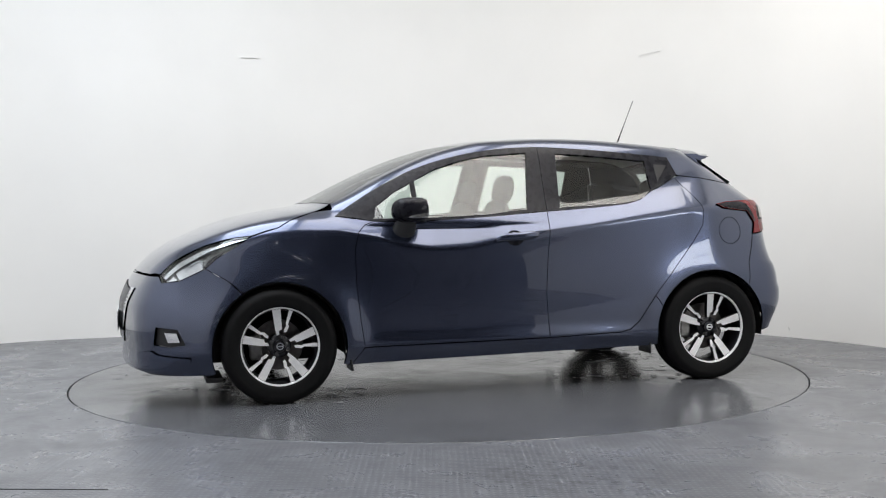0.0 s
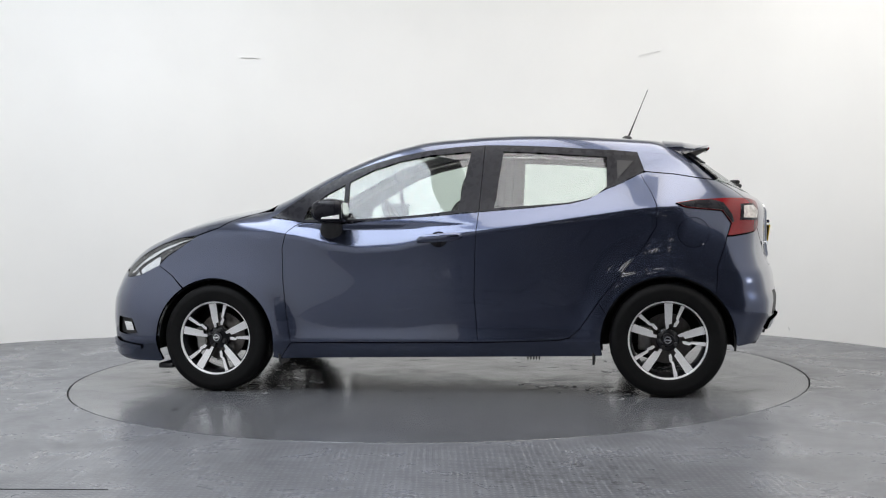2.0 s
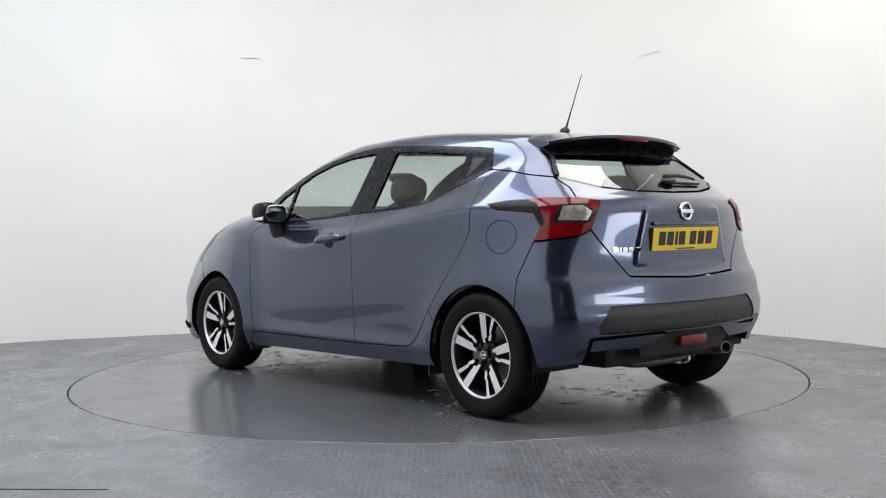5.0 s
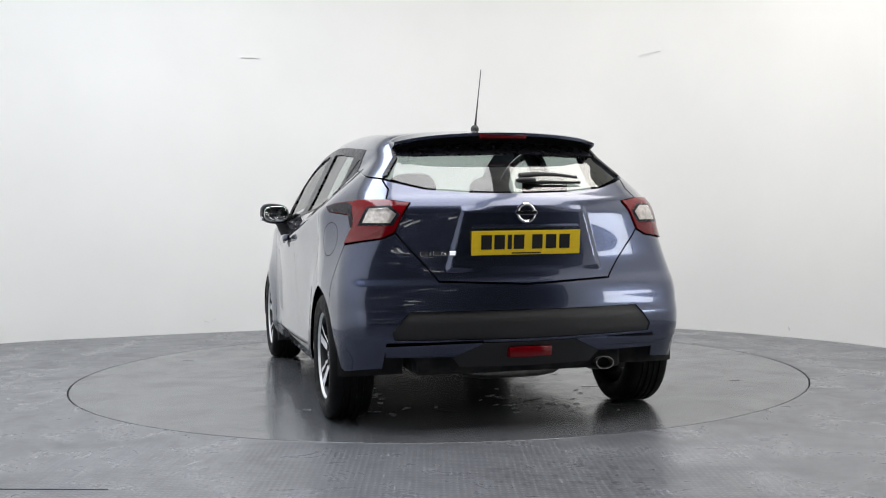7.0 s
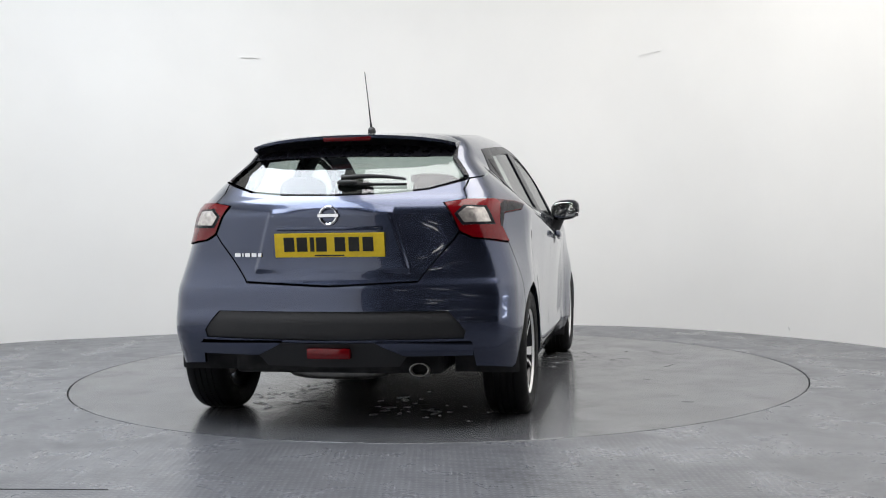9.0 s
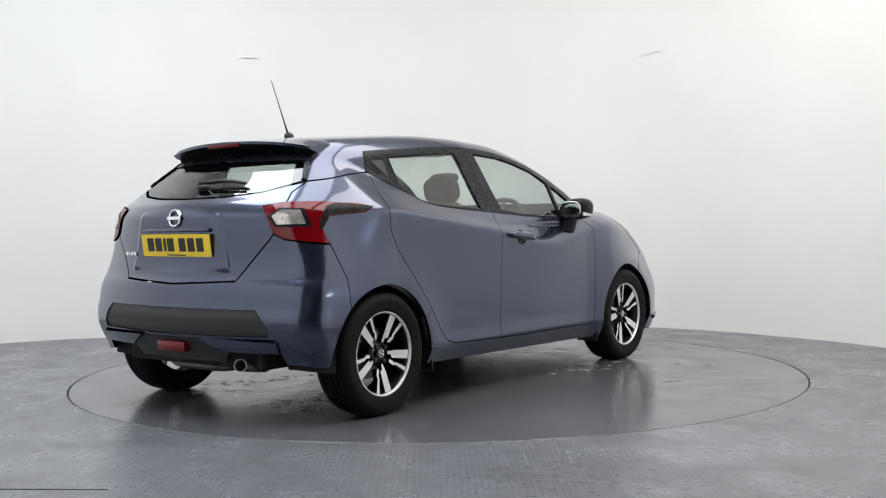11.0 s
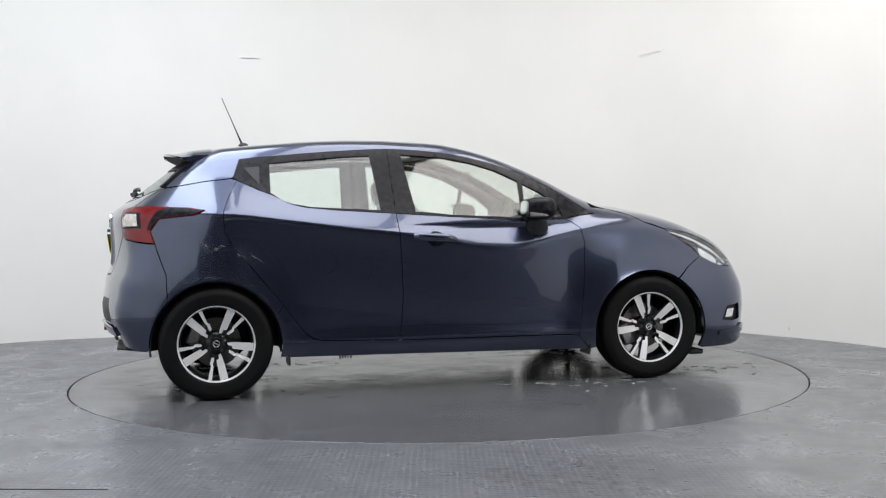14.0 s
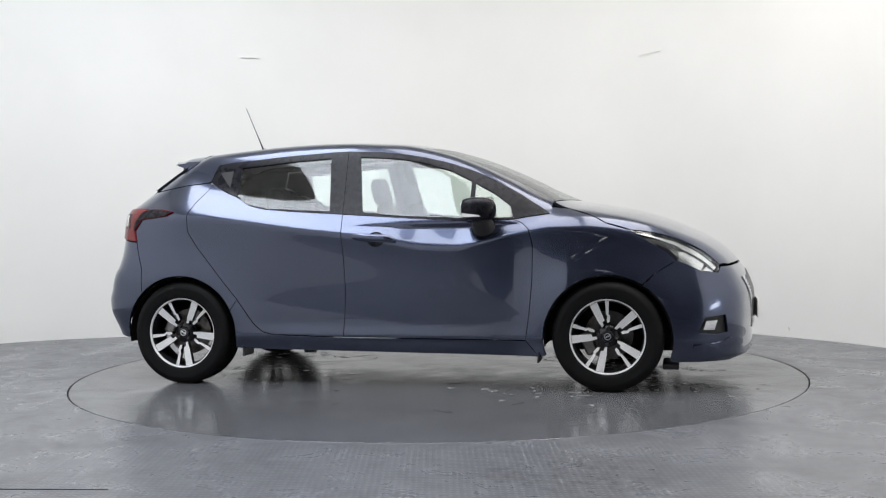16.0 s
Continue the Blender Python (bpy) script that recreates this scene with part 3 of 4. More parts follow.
BELT = [(0.744, 0.955), (0.495, 0.950), (0.088, 0.975), (-0.257, 0.999)]
BELT_R = [(-0.257, 0.999), (-0.571, 1.020), (-0.759, 1.038), (-0.853, 1.062), (-0.947, 1.114), (-1.130, 1.197)]
DOOR_F = [(0.812, 0.282), (0.834, 0.44), (0.852, 0.627), (0.855, 0.813), (0.832, 0.902), (0.790, 0.938)]
PILLAR_B = [(-0.257, 0.999), (-0.240, 0.763), (-0.231, 0.543), (-0.249, 0.290)]
DOOR_R = [(-1.130, 1.197), (-1.184, 1.093), (-1.212, 1.015), (-1.208, 0.907), (-1.151, 0.815), (-1.025, 0.661), (-0.900, 0.508), (-0.800, 0.365), (-0.745, 0.318), (-0.680, 0.303)]
RAIL = [(0.946, 0.987), (0.891, 1.025), (0.776, 1.098), (0.689, 1.147), (0.529, 1.226), (0.369, 1.284), (0.209, 1.325), (0.05, 1.353), (-0.109, 1.370), (-0.268, 1.376), (-0.586, 1.362), (-0.904, 1.337), (-1.111, 1.318)]
LAMP_TOP = [(1.391, 0.887), (1.48, 0.878), (1.639, 0.838), (1.799, 0.752), (1.865, 0.690)]
LAMP_LOW = [(1.858, 0.650), (1.769, 0.658), (1.635, 0.719), (1.577, 0.772)]
TAIL_SIDE_TOP = [(-1.308, 1.028), (-1.393, 1.043), (-1.580, 1.052)]
TAIL_SIDE_LOW = [(-1.575, 0.853), (-1.597, 0.920), (-1.55, 0.985), (-1.361, 1.003)]


def build_body():
    # doors
    skin("front_door", S(*BELT) + S(*PILLAR_B[1:]) + S(*DOOR_F), PAINT, car, step=0.013)
    skin("rear_door", S(*BELT_R) + S(*DOOR_R[1:]) + S(*PILLAR_B[::-1][:-1]), PAINT, car, step=0.013)
    # sills
    sill_top = [(0.812, 0.280), (0.3, 0.283), (-0.249, 0.288), (-0.680, 0.301), (-0.745, 0.316), (-0.800, 0.363), (-0.900, 0.506)]
    skin("sill", S(*sill_top) + arch(-WHEEL_X, 25, -12, 6) + S((-0.85, 0.214), (-0.24, 0.205), (0.885, 0.188)), PAINT, car)
    # front wings
    wing = S(*DOOR_F, (0.744, 0.955), *[(0.80, 0.966), (0.946, 0.985)], (0.935, 1.025), (1.05, 1.012), (1.179, 0.972), (1.252, 0.930), (1.391, 0.887), (1.577, 0.772), (1.635, 0.719), (1.524, 0.655))
    skin("front_wing", wing + arch(WHEEL_X, 58, 196, 30) + S((0.885, 0.188)), PAINT, car, step=0.013)
    # rear quarters, with the filler flap let in
    flap = [tuple(side_pt(-1.400 + 0.083 * math.cos(a), 0.874 + 0.080 * math.sin(a))) for a in (2 * math.pi * i / 40 for i in range(40))]
    quarter = S(*DOOR_R[:-3]) + arch(-WHEEL_X, 25, 135, 30) + S((-1.518, 0.684)) + S(*TAIL_SIDE_LOW) + S(*TAIL_SIDE_TOP) + Rr((0.615, 1.052), (0.590, 1.10), (0.600, 1.152)) + S((-1.433, 1.166), (-1.300, 1.190), (-1.162, 1.205))
    skin("rear_quarter", quarter, PAINT, car, holes=(flap,), step=0.013)
    skin("filler_flap", flap, PAINT, car, mirror="none", gap=0.003)
    plain = skin("filler_flap_blank", flap, PAINT, car, gap=0.0, lip=0)
    bpy.data.objects.remove(plain[0])
    plain[1].name = "quarter_skin"
    # black window frames with the openings cut through
    front_win = S((0.487, 0.966), (0.492, 1.180), (0.368, 1.243), (0.209, 1.292), (0.051, 1.322), (-0.195, 1.340), (-0.141, 1.010), (0.088, 0.986))
    corner_win = S((0.742, 0.968), (0.722, 1.036), (0.620, 1.112), (0.517, 1.166), (0.512, 0.965))
    rear_win = S((-0.376, 1.336), (-0.581, 1.324), (-0.948, 1.292), (-0.948, 1.124), (-0.900, 1.088), (-0.847, 1.062), (-0.736, 1.040), (-0.571, 1.030), (-0.340, 1.018))
    split = S((-0.272, 1.374))
    skin("front_window_frame", S(*[q for q in RAIL if q[0] > -0.26]) + split + S(*BELT[::-1]) + S((0.80, 0.968)), BLACK_GLOSS, car, holes=(front_win, corner_win), gap=0.0015, out=0.002, label="gloss black door window frame")
    skin("rear_window_frame", split + S(*[q for q in RAIL if q[0] < -0.3]) + S((-1.150, 1.212)) + S(*BELT_R[::-1]), BLACK_GLOSS, car, holes=(rear_win,), gap=0.0015, out=0.002, label="gloss black rear door frame")
    for nm, o in (("front_window", front_win), ("corner_window", corner_win), ("rear_window", rear_win)):
        for g in skin(nm, o, GLASS, car, gap=-0.002, lip=0, out=-0.005, label="clear tinted side glass", step=0.03):
            g.visible_shadow = False
    # hidden door handle of the rear door in its frame corner
    skin("rear_door_handle", S((-1.003, 1.272), (-1.090, 1.266), (-1.006, 1.170)), BLACK_PLASTIC, car, out=0.0045, gap=0.0, lip=0.004, label="black hidden door handle")
    # dark rear pillar panels
    pillar = S((-1.111, 1.322), (-1.150, 1.212), (-1.162, 1.207), (-1.300, 1.192), (-1.433, 1.168)) + Rr((0.597, 1.156), (0.520, 1.250), (0.505, 1.318)) + S((-1.30, 1.330))
    skin("rear_pillar_panel", pillar, PAINT, car)
    # bumpers
    lower = S((1.615, 0.165)) + Ff((0.66, 0.165), (0.35, 0.15), (0, 0.148))
    fog = S((1.893, 0.425), (1.784, 0.412), (1.745, 0.330), (1.832, 0.318), (1.905, 0.330))
    grille = Ff((0.44, 0.60), (0.28, 0.33), (0, 0.33), (0, 0.64))
    nose = Ff((0, 0.690), (0.25, 0.690), (0.45, 0.688), (0.58, 0.684)) + S((1.868, 0.682)) + S(*LAMP_LOW[:3]) + S((1.524, 0.655))
    skin("front_bumper", nose + arch(WHEEL_X, 57, -20, 20) + lower, PAINT, car, holes=(fog,), mirror="join")
    skin("fog_lamp_recess", fog, BLACK_PLASTIC, car, gap=0, lip=0, out=-0.02)
    skin("fog_lamp", S((1.852, 0.395), (1.792, 0.392), (1.775, 0.345), (1.835, 0.343)), SILVER, car, gap=0, lip=0.012, out=-0.004, label="bright fog lamp")
    skin("front_grille", grille, BLACK_GLOSS, car, mirror="join", out=0.006, gap=0, label="black front grille")
    skin("headlamp_bowl", S(*LAMP_TOP) + S(*LAMP_LOW), BOWL, car, gap=0.003, lip=0, out=-0.05)
    for g in skin("headlamp_lens", S(*LAMP_TOP) + S(*LAMP_LOW), CLEAR, car, gap=0.002, lip=0.02, label="clear headlamp cover"):
        g.visible_shadow = False
    seam = S((-1.518, 0.684))
    bump_low = S((-1.622, 0.272)) + Rr((0.745, 0.286), (0.655, 0.292), (0.640, 0.412), (0, 0.405))
    insert = Rr((0.622, 0.458), (0.545, 0.550), (0, 0.550), (0, 0.418), (0.612, 0.424))
    bump_top = Rr((0, 0.660), (0.408, 0.678), (0.562, 0.866), (0.586, 0.900), (0.640, 0.874)) + S((-1.610, 0.851), (-1.575, 0.849))
    skin("rear_bumper", arch(-WHEEL_X, 135, 181, 14) + bump_low + bump_top + seam, PAINT, car, holes=(insert,), mirror="join")
    skin("bumper_insert", insert, BLACK_PLASTIC, car, gap=0.001, out=-0.006, mirror="join", label="grained black bumper insert")
    skin("rear_valance", Rr((0.345, 0.406), (0.375, 0.362), (0.315, 0.290), (0, 0.286), (0, 0.403)), BLACK_PLASTIC, car, mirror="join", out=-0.004, label="black plastic rear valance")
    skin("rear_blade", Rr((0.648, 0.402), (0.36, 0.410), (0.22, 0.412), (0.245, 0.398), (0.345, 0.352), (0.645, 0.352)), PAINT, car, out=0.014, lip=0.03, gap=0.0, label="painted bumper blade")
    # hatch: painted lower door and its glass
    skin("tailgate", Rr((0, 1.076), (0.25, 1.082), (0.433, 1.100), (0.597, 1.150), (0.587, 1.10), (0.611, 1.054), (0.512, 1.037), (0.586, 0.906), (0.562, 0.872), (0.408, 0.684), (0, 0.666)), PAINT, car, mirror="join", step=0.0115)
    for g in skin("tailgate_glass", Rr((0, 1.080), (0.25, 1.086), (0.433, 1.104), (0.587, 1.156), (0.512, 1.250), (0.495, 1.318), (0, 1.335)), TAIL_GLASS, car, mirror="join", gap=0.003, lip=0.008, label="dark-edged tailgate glass"):
        g.visible_shadow = False
    # tail lamps
    lamp = S(*TAIL_SIDE_TOP) + Rr((0.612, 1.050), (0.516, 1.035), (0.588, 0.906), (0.640, 0.878)) + S((-1.610, 0.855)) + S(*TAIL_SIDE_LOW)
    skin("tail_lamp", lamp, RED, car, gap=0.0015, lip=0.02, out=0.008, label="red tail lamp with a clear centre")
    # bonnet, windscreen, roof
    p3 = lambda pts: cast(*chart_rays(np.array(pts)))[0][:, :2]
    edge = p3(S((1.05, 1.012), (1.179, 0.972), (1.252, 0.930), (1.391, 0.887)) + S(*LAMP_TOP[1:]))
    bonnet = [tuple(q) for q in edge] + [*[tuple(q) for q in p3(Ff((0.58, 0.688), (0.45, 0.692), (0.25, 0.694)))], (float(p3(Ff((0, 0.694)))[0][0]), 0.0), (1.06, 0.0), (1.045, 0.25), (0.99, 0.5), (0.958, 0.622)]
    skin("bonnet", bonnet, PAINT, car, chart="top", mirror="join")
    rail = p3(S(*RAIL))
    scuttle = [(1.055, 0.0), (1.04, 0.25), (0.985, 0.5), (0.955, 0.62), (0.95, 0.665)]
    screen_side = [(0.88, 0.610), (0.70, 0.562), (0.50, 0.532), (0.30, 0.517), (0.17, 0.51)]
    screen = [(0.30, 0.0), (1.05, 0.0), *scuttle[1:4], *screen_side, (0.25, 0.3)]
    for g in skin("windscreen", screen, GLASS, car, chart="top", mirror="join", lip=0.006, label="clear laminated windscreen", step=0.03):
        g.visible_shadow = False
    roof = [(0.30, 0.0), (0.25, 0.3), (0.17, 0.52), (0.0, 0.515), (-0.3, 0.515), (-0.9, 0.505), (-1.36, 0.485), (-1.40, 0.3), (-1.41, 0.0)]
    skin("roof", roof, PAINT, car, chart="top", mirror="join", gap=0.001)
    rail_in = [(0.955, 0.625), *screen_side, (0.0, 0.515), (-0.3, 0.515), (-0.9, 0.505), (-1.36, 0.485)]
    side_rail([tuple(q) for q in rail], rail_in)


def side_rail(outer, inner):
    """The painted roof rail and screen pillar between the window frames and the roof."""
    def spread(pts, n):
        q = np.array(pts)
        s = np.r_[0, np.cumsum(np.linalg.norm(np.diff(q, axis=0), axis=1))]
        t = np.linspace(0, s[-1], n)
        return np.stack([np.interp(t, s, q[:, 0]), np.interp(t, s, q[:, 1])], 1)
    n, m = 150, 9
    xs = np.linspace(0.95, -1.36, n)
    rz = spline([(-q[0], q[1]) for q in RAIL])(-xs)
    iy = np.interp(-xs, [-q[0] for q in inner], [q[1] for q in inner])
    p0 = cast(np.stack([xs, 0 * xs, rz], 1), np.tile((0, 1.0, 0), (n, 1)))[0]
    p1 = cast(np.stack([xs, iy, 0 * xs + 0.5], 1), np.tile((0, 0, 1.0), (n, 1)))[0]
    P, N = [], []
    for k in range(m):
        t = k / (m - 1)
        mid = p0 * (1 - t) + p1 * t
        hub = np.stack([xs, 0.5 * (p0[:, 1] + p1[:, 1]) - 0.25, 0.5 * (p0[:, 2] + p1[:, 2]) - 0.25], 1)
        d = mid - hub
        d /= np.linalg.norm(d, axis=1)[:, None]
        q, nn = cast(hub, d)
        P.append(q)
        N.append(nn)
    P, N = np.array(P), np.array(N)
    for flip in (False, True):
        s = np.array((1, -1 if flip else 1, 1))
        F = []
        for k in range(m - 1):
            for i in range(n - 1):
                f = (k * n + i, k * n + i + 1, (k + 1) * n + i + 1, (k + 1) * n + i)
                c = np.cross(P[k, i + 1] - P[k, i], P[k + 1, i] - P[k, i])
                F.append(f if (np.dot(c, N[k, i]) > 0) != flip else f[::-1])
        me = bpy.data.meshes.new("roof_rail")
        me.from_pydata([tuple(v) for v in (P * s).reshape(-1, 3)], [], F)
        me.materials.append(PAINT)
        me.shade_smooth()
        me.normals_split_custom_set_from_vertices([tuple(v) for v in (N * s).reshape(-1, 3)])
        ob = new("roof_rail", me)
        fasten(ob, car)


def build_underbody():
    """Dark floor pan and wheel housings."""
    bm = bmesh.new()
    box_bm(bm, 1.66, 1.40, 0.10, Matrix.Translation((0.0, 0, 0.255)), 0.02)
    box_bm(bm, 0.72, 0.98, 0.10, Matrix.Translation((1.35, 0, 0.24)), 0.02)
    box_bm(bm, 0.95, 1.00, 0.10, Matrix.Translation((-1.28, 0, 0.30)), 0.02)
    part("floor_pan", bm, UNDER, car)
    for sx in (1, -1):
        for sy in (1, -1):
            bm = lathe([(ARCH_R - 0.01, 0.0), (ARCH_R + 0.004, 0.03), (ARCH_R + 0.004, 0.30), (0.02, 0.30)], 48)
            cut = [v for v in bm.verts if v.co.z < -0.05]
            bmesh.ops.delete(bm, geom=cut, context="VERTS")
            bm.transform(Matrix.Translation((sx * WHEEL_X, sy * 0.835, ARCH_Z)) @ Matrix.Rotation(math.pi if sy > 0 else 0, 4, "Z"))
            part("wheel_housing", bm, UNDER, car, smooth=40)


def build_wheel():
    w = new("wheel")
    # tyre 195/55 R16
    prof = [(0.205, -0.090), (0.216, -0.099), (0.245, -0.106), (0.275, -0.104), (0.294, -0.094), (0.303, -0.080), (TYRE_R - 0.001, -0.060)]
    for g in (-0.045, -0.015, 0.015, 0.045):
        prof += [(TYRE_R, g - 0.004), (TYRE_R - 0.007, g - 0.0035), (TYRE_R - 0.007, g + 0.0035), (TYRE_R, g + 0.004)]
    prof += [(TYRE_R - 0.001, 0.060), (0.303, 0.080), (0.294, 0.094), (0.275, 0.104), (0.262, 0.1065), (0.258, 0.105), (0.245, 0.106), (0.224, 0.100), (0.216, 0.099), (0.205, 0.090)]
    part("tyre", lathe(prof, 96), RUBBER, w, smooth=35)
    rim = part("rim", lathe([(0.203, -0.09), (0.190, -0.075), (0.186, 0.02), (0.192, 0.070), (0.199, 0.082)], 96), RIM_DARK, w, smooth=40)
    part("rim_edge", lathe([(0.199, 0.082), (0.204, 0.0925), (0.2085, 0.093), (0.2105, 0.088)], 96), RIM_CUT, w, "machined bright rim edge", smooth=40)
    part("brake_disc", lathe([(0.03, -0.02), (0.135, -0.02), (0.135, -0.035), (0.05, -0.035)], 48), DISC_STEEL, w, smooth=30)
    bm = bmesh.new()
    box_bm(bm, 0.07, 0.05, 0.13, Matrix.Translation((0.12, -0.02, 0.0)), 0.012)
    part("brake_caliper", bm, STEEL, w)
    # five pairs of spokes: a broad blade and a slim hooked one
    for i in range(5):
        a = 2 * math.pi * i / 5
        turn = Matrix.Rotation(-a, 4, "Y")
        for nm, o in (("broad_spoke", [(0.010, 0.056), (-0.004, 0.062), (-0.004, 0.082), (-0.020, 0.088), (-0.0225, 0.202), (0.0225, 0.202), (0.017, 0.10)]),
                      ("slim_spoke", [(-0.028, 0.070), (-0.042, 0.070), (-0.058, 0.098), (-0.054, 0.112), (-0.087, 0.182), (-0.067, 0.190), (-0.041, 0.116), (-0.044, 0.104), (-0.032, 0.088)])):
            bm = prism(o, 0.030, turn @ Matrix.Translation((0, 0.050, 0)), 0.0)
            # blades fall towards the hub
            for v in bm.verts:
                r = math.hypot(v.co.x, v.co.z)
                v.co.y -= 0.020 * max(0.0, (0.20 - r) / 0.14) ** 1.5
            face_hi = [f for f in bm.faces if abs(f.normal.y) > 0.8 and f.calc_center_median().y > 0.055]
            ob = part(nm, bm, RIM_DARK, w)
            ob.data.materials.append(RIM_CUT)
            for f in ob.data.polygons:
                if f.normal.y > 0.8:
                    f.material_index = 1
    hub = part("hub", lathe([(0.062, 0.01), (0.062, 0.036), (0.054, 0.044), (0.034, 0.050), (0.030, 0.066), (0.0005, 0.070)], 40), RIM_DARK, w, smooth=35)
    part("hub_badge", lathe([(0.020, 0.0695), (0.0195, 0.0725), (0.014, 0.0725), (0.0135, 0.0695)], 32), CHROME, w, "chrome hub ring", smooth=35)
    bm = bmesh.new()
    box_bm(bm, 0.040, 0.003, 0.009, Matrix.Translation((0, 0.0715, 0)), 0.001)
    part("hub_badge_bar", bm, CHROME, w)
    for i in range(4):
        a = math.pi / 2 * i + 0.5
        bm = lathe([(0.0115, 0.05), (0.0115, 0.068), (0.009, 0.072), (0.0005, 0.072)], 12)
        bm.transform(Matrix.Translation((0.047 * math.cos(a), 0, 0.047 * math.sin(a))))
        part("wheel_bolt", bm, BLACK_PLASTIC, w, smooth=30)
    return w


def place_wheels():
    """Four wheels under the car, the right-hand ones turned about."""
    first = build_wheel()
    spots = [(1, 1, 0.087), (1, -1, 0.40), (-1, 1, -0.03), (-1, -1, -0.43)]
    for i, (sx, sy, turn) in enumerate(spots):
        m = Matrix.Translation((sx * WHEEL_X + OFFSET[0], sy * 0.752 + OFFSET[1], WHEEL_Z)) @ Matrix.Rotation(0 if sy > 0 else math.pi, 4, "Z") @ Matrix.Rotation(turn, 4, "Y")
        w = first if i == 0 else copy_thing(first, m)
        w.matrix_basis = m
        w.parent = car


build_body()
build_underbody()
place_wheels()


# ---------- fittings of the car ----------
def ellipsoid(sx, sy, sz, m=Matrix(), power=2.6, n=28):
    """A rounded block: a superellipsoid."""
    bm = bmesh.new()
    bmesh.ops.create_uvsphere(bm, u_segments=n, v_segments=n // 2, radius=1.0)
    for v in bm.verts:
        k = sum(abs(c) ** power for c in v.co) ** (1 / power)
        v.co = Vector((v.co.x / k * sx, v.co.y / k * sy, v.co.z / k * sz))
    bm.transform(m)
    return bm


def surface(x, z):
    """A point on the left flank and its outward normal."""
    p, n = cast([(x, 0, z)], [(0, 1, 0)])
    return Vector(p[0]), Vector(n[0])


def rear_surface(y, z):
    p, n = cast([(-0.8, y, z)], [(-1, 0, 0)])
    return Vector(p[0]), Vector(n[0])


FLIP = Matrix.Diagonal((1, -1, 1, 1))


def both(make):
    """Makes a fitting on the left and its mirror image on the right."""
    for side in (Matrix(), FLIP):
        make(side)


def put(name, bm, mat, parent, m, label="", smooth=40.0):
    bm.transform(m)
    if m.determinant() < 0:
        bmesh.ops.reverse_faces(bm, faces=bm.faces)
    return part(name, bm, mat, parent, label, smooth)


def build_mirrors():
    def one(side):
        bm = ellipsoid(0.104, 0.092, 0.066, Matrix.Translation((0.556, 0.882, 1.014)), 2.8)
        for v in bm.verts:
            # flat back for the glass, slimmer outer end
            v.co.x = max(v.co.x, 0.478)
            v.co.z += 0.10 * (v.co.y - 0.88)
        shell = put("door_mirror", bm, BLACK_GLOSS, car, side, "dark door mirror housing")
        shell_x = Matrix.Translation((0.4765, 0.880, 1.013))
        bm = ellipsoid(0.0035, 0.076, 0.050, shell_x, 3.0)
        g = put("mirror_glass", bm, CHROME, shell, side, "mirror glass")
        g.location = (0, 0, 0)
        bm = prism([(0.475, 0.965), (0.475, 0.990), (0.570, 0.978), (0.585, 0.966)], 0.012, Matrix.Translation((0.008, 0.961, 0.006)), 0.002)
        put("turn_lamp", bm, SILVER, shell, side, "clear turn signal strip", 0)
        bm = tube([(0.580, 0.755, 0.885), (0.576, 0.800, 0.915), (0.566, 0.845, 0.955), (0.562, 0.87, 0.99)], [0.070, 0.064, 0.050, 0.050], 16)
        bmesh.ops.scale(bm, vec=(1.0, 0.62, 1.0), space=Matrix.Translation((0, -0.83, 0)), verts=bm.verts)
        put("mirror_foot", bm, BLACK_PLASTIC, shell, side)
    both(one)


def build_handles():
    def one(side):
        p, n = surface(-0.05, 0.858)
        pts, rad = [], []
        for i in range(15):
            t = -1 + 2 * i / 14
            q, nn = surface(-0.050 + t * 0.117, 0.857 - 0.012 * t)
            pts.append(q + nn * (0.010 + 0.022 * (1 - abs(t) ** 6)))
            rad.append(0.0200 * (1 - 0.35 * abs(t) ** 4))
        bm = tube(pts, rad, 12)
        bmesh.ops.scale(bm, vec=(1, 0.75, 1.15), space=Matrix.Translation((0, -pts[7].y, -pts[7].z)), verts=bm.verts)
        h = put("door_handle", bm, PAINT, car, side, "body-coloured pull handle")
        cup = bmesh.new()
        ring = [cup.verts.new(surface(-0.042 + 0.050 * math.cos(a), 0.853 + 0.043 * math.sin(a))[0] + Vector((0, 0.0015, 0))) for a in (2 * math.pi * k / 28 for k in range(28))]
        mid = [cup.verts.new(v.co * 0.35 + Vector((-0.042, p.y - 0.0, 0.852)) * 0.65 + Vector((0, 0.001, 0))) for v in ring]
        for k in range(28):
            j = (k + 1) % 28
            cup.faces.new((ring[k], ring[j], mid[j], mid[k]))
        cup.faces.new(mid)
        bmesh.ops.recalc_face_normals(cup, faces=cup.faces)
        put("handle_cup", cup, BLACK_GLOSS, h, side, "dark hand hollow")
    both(one)


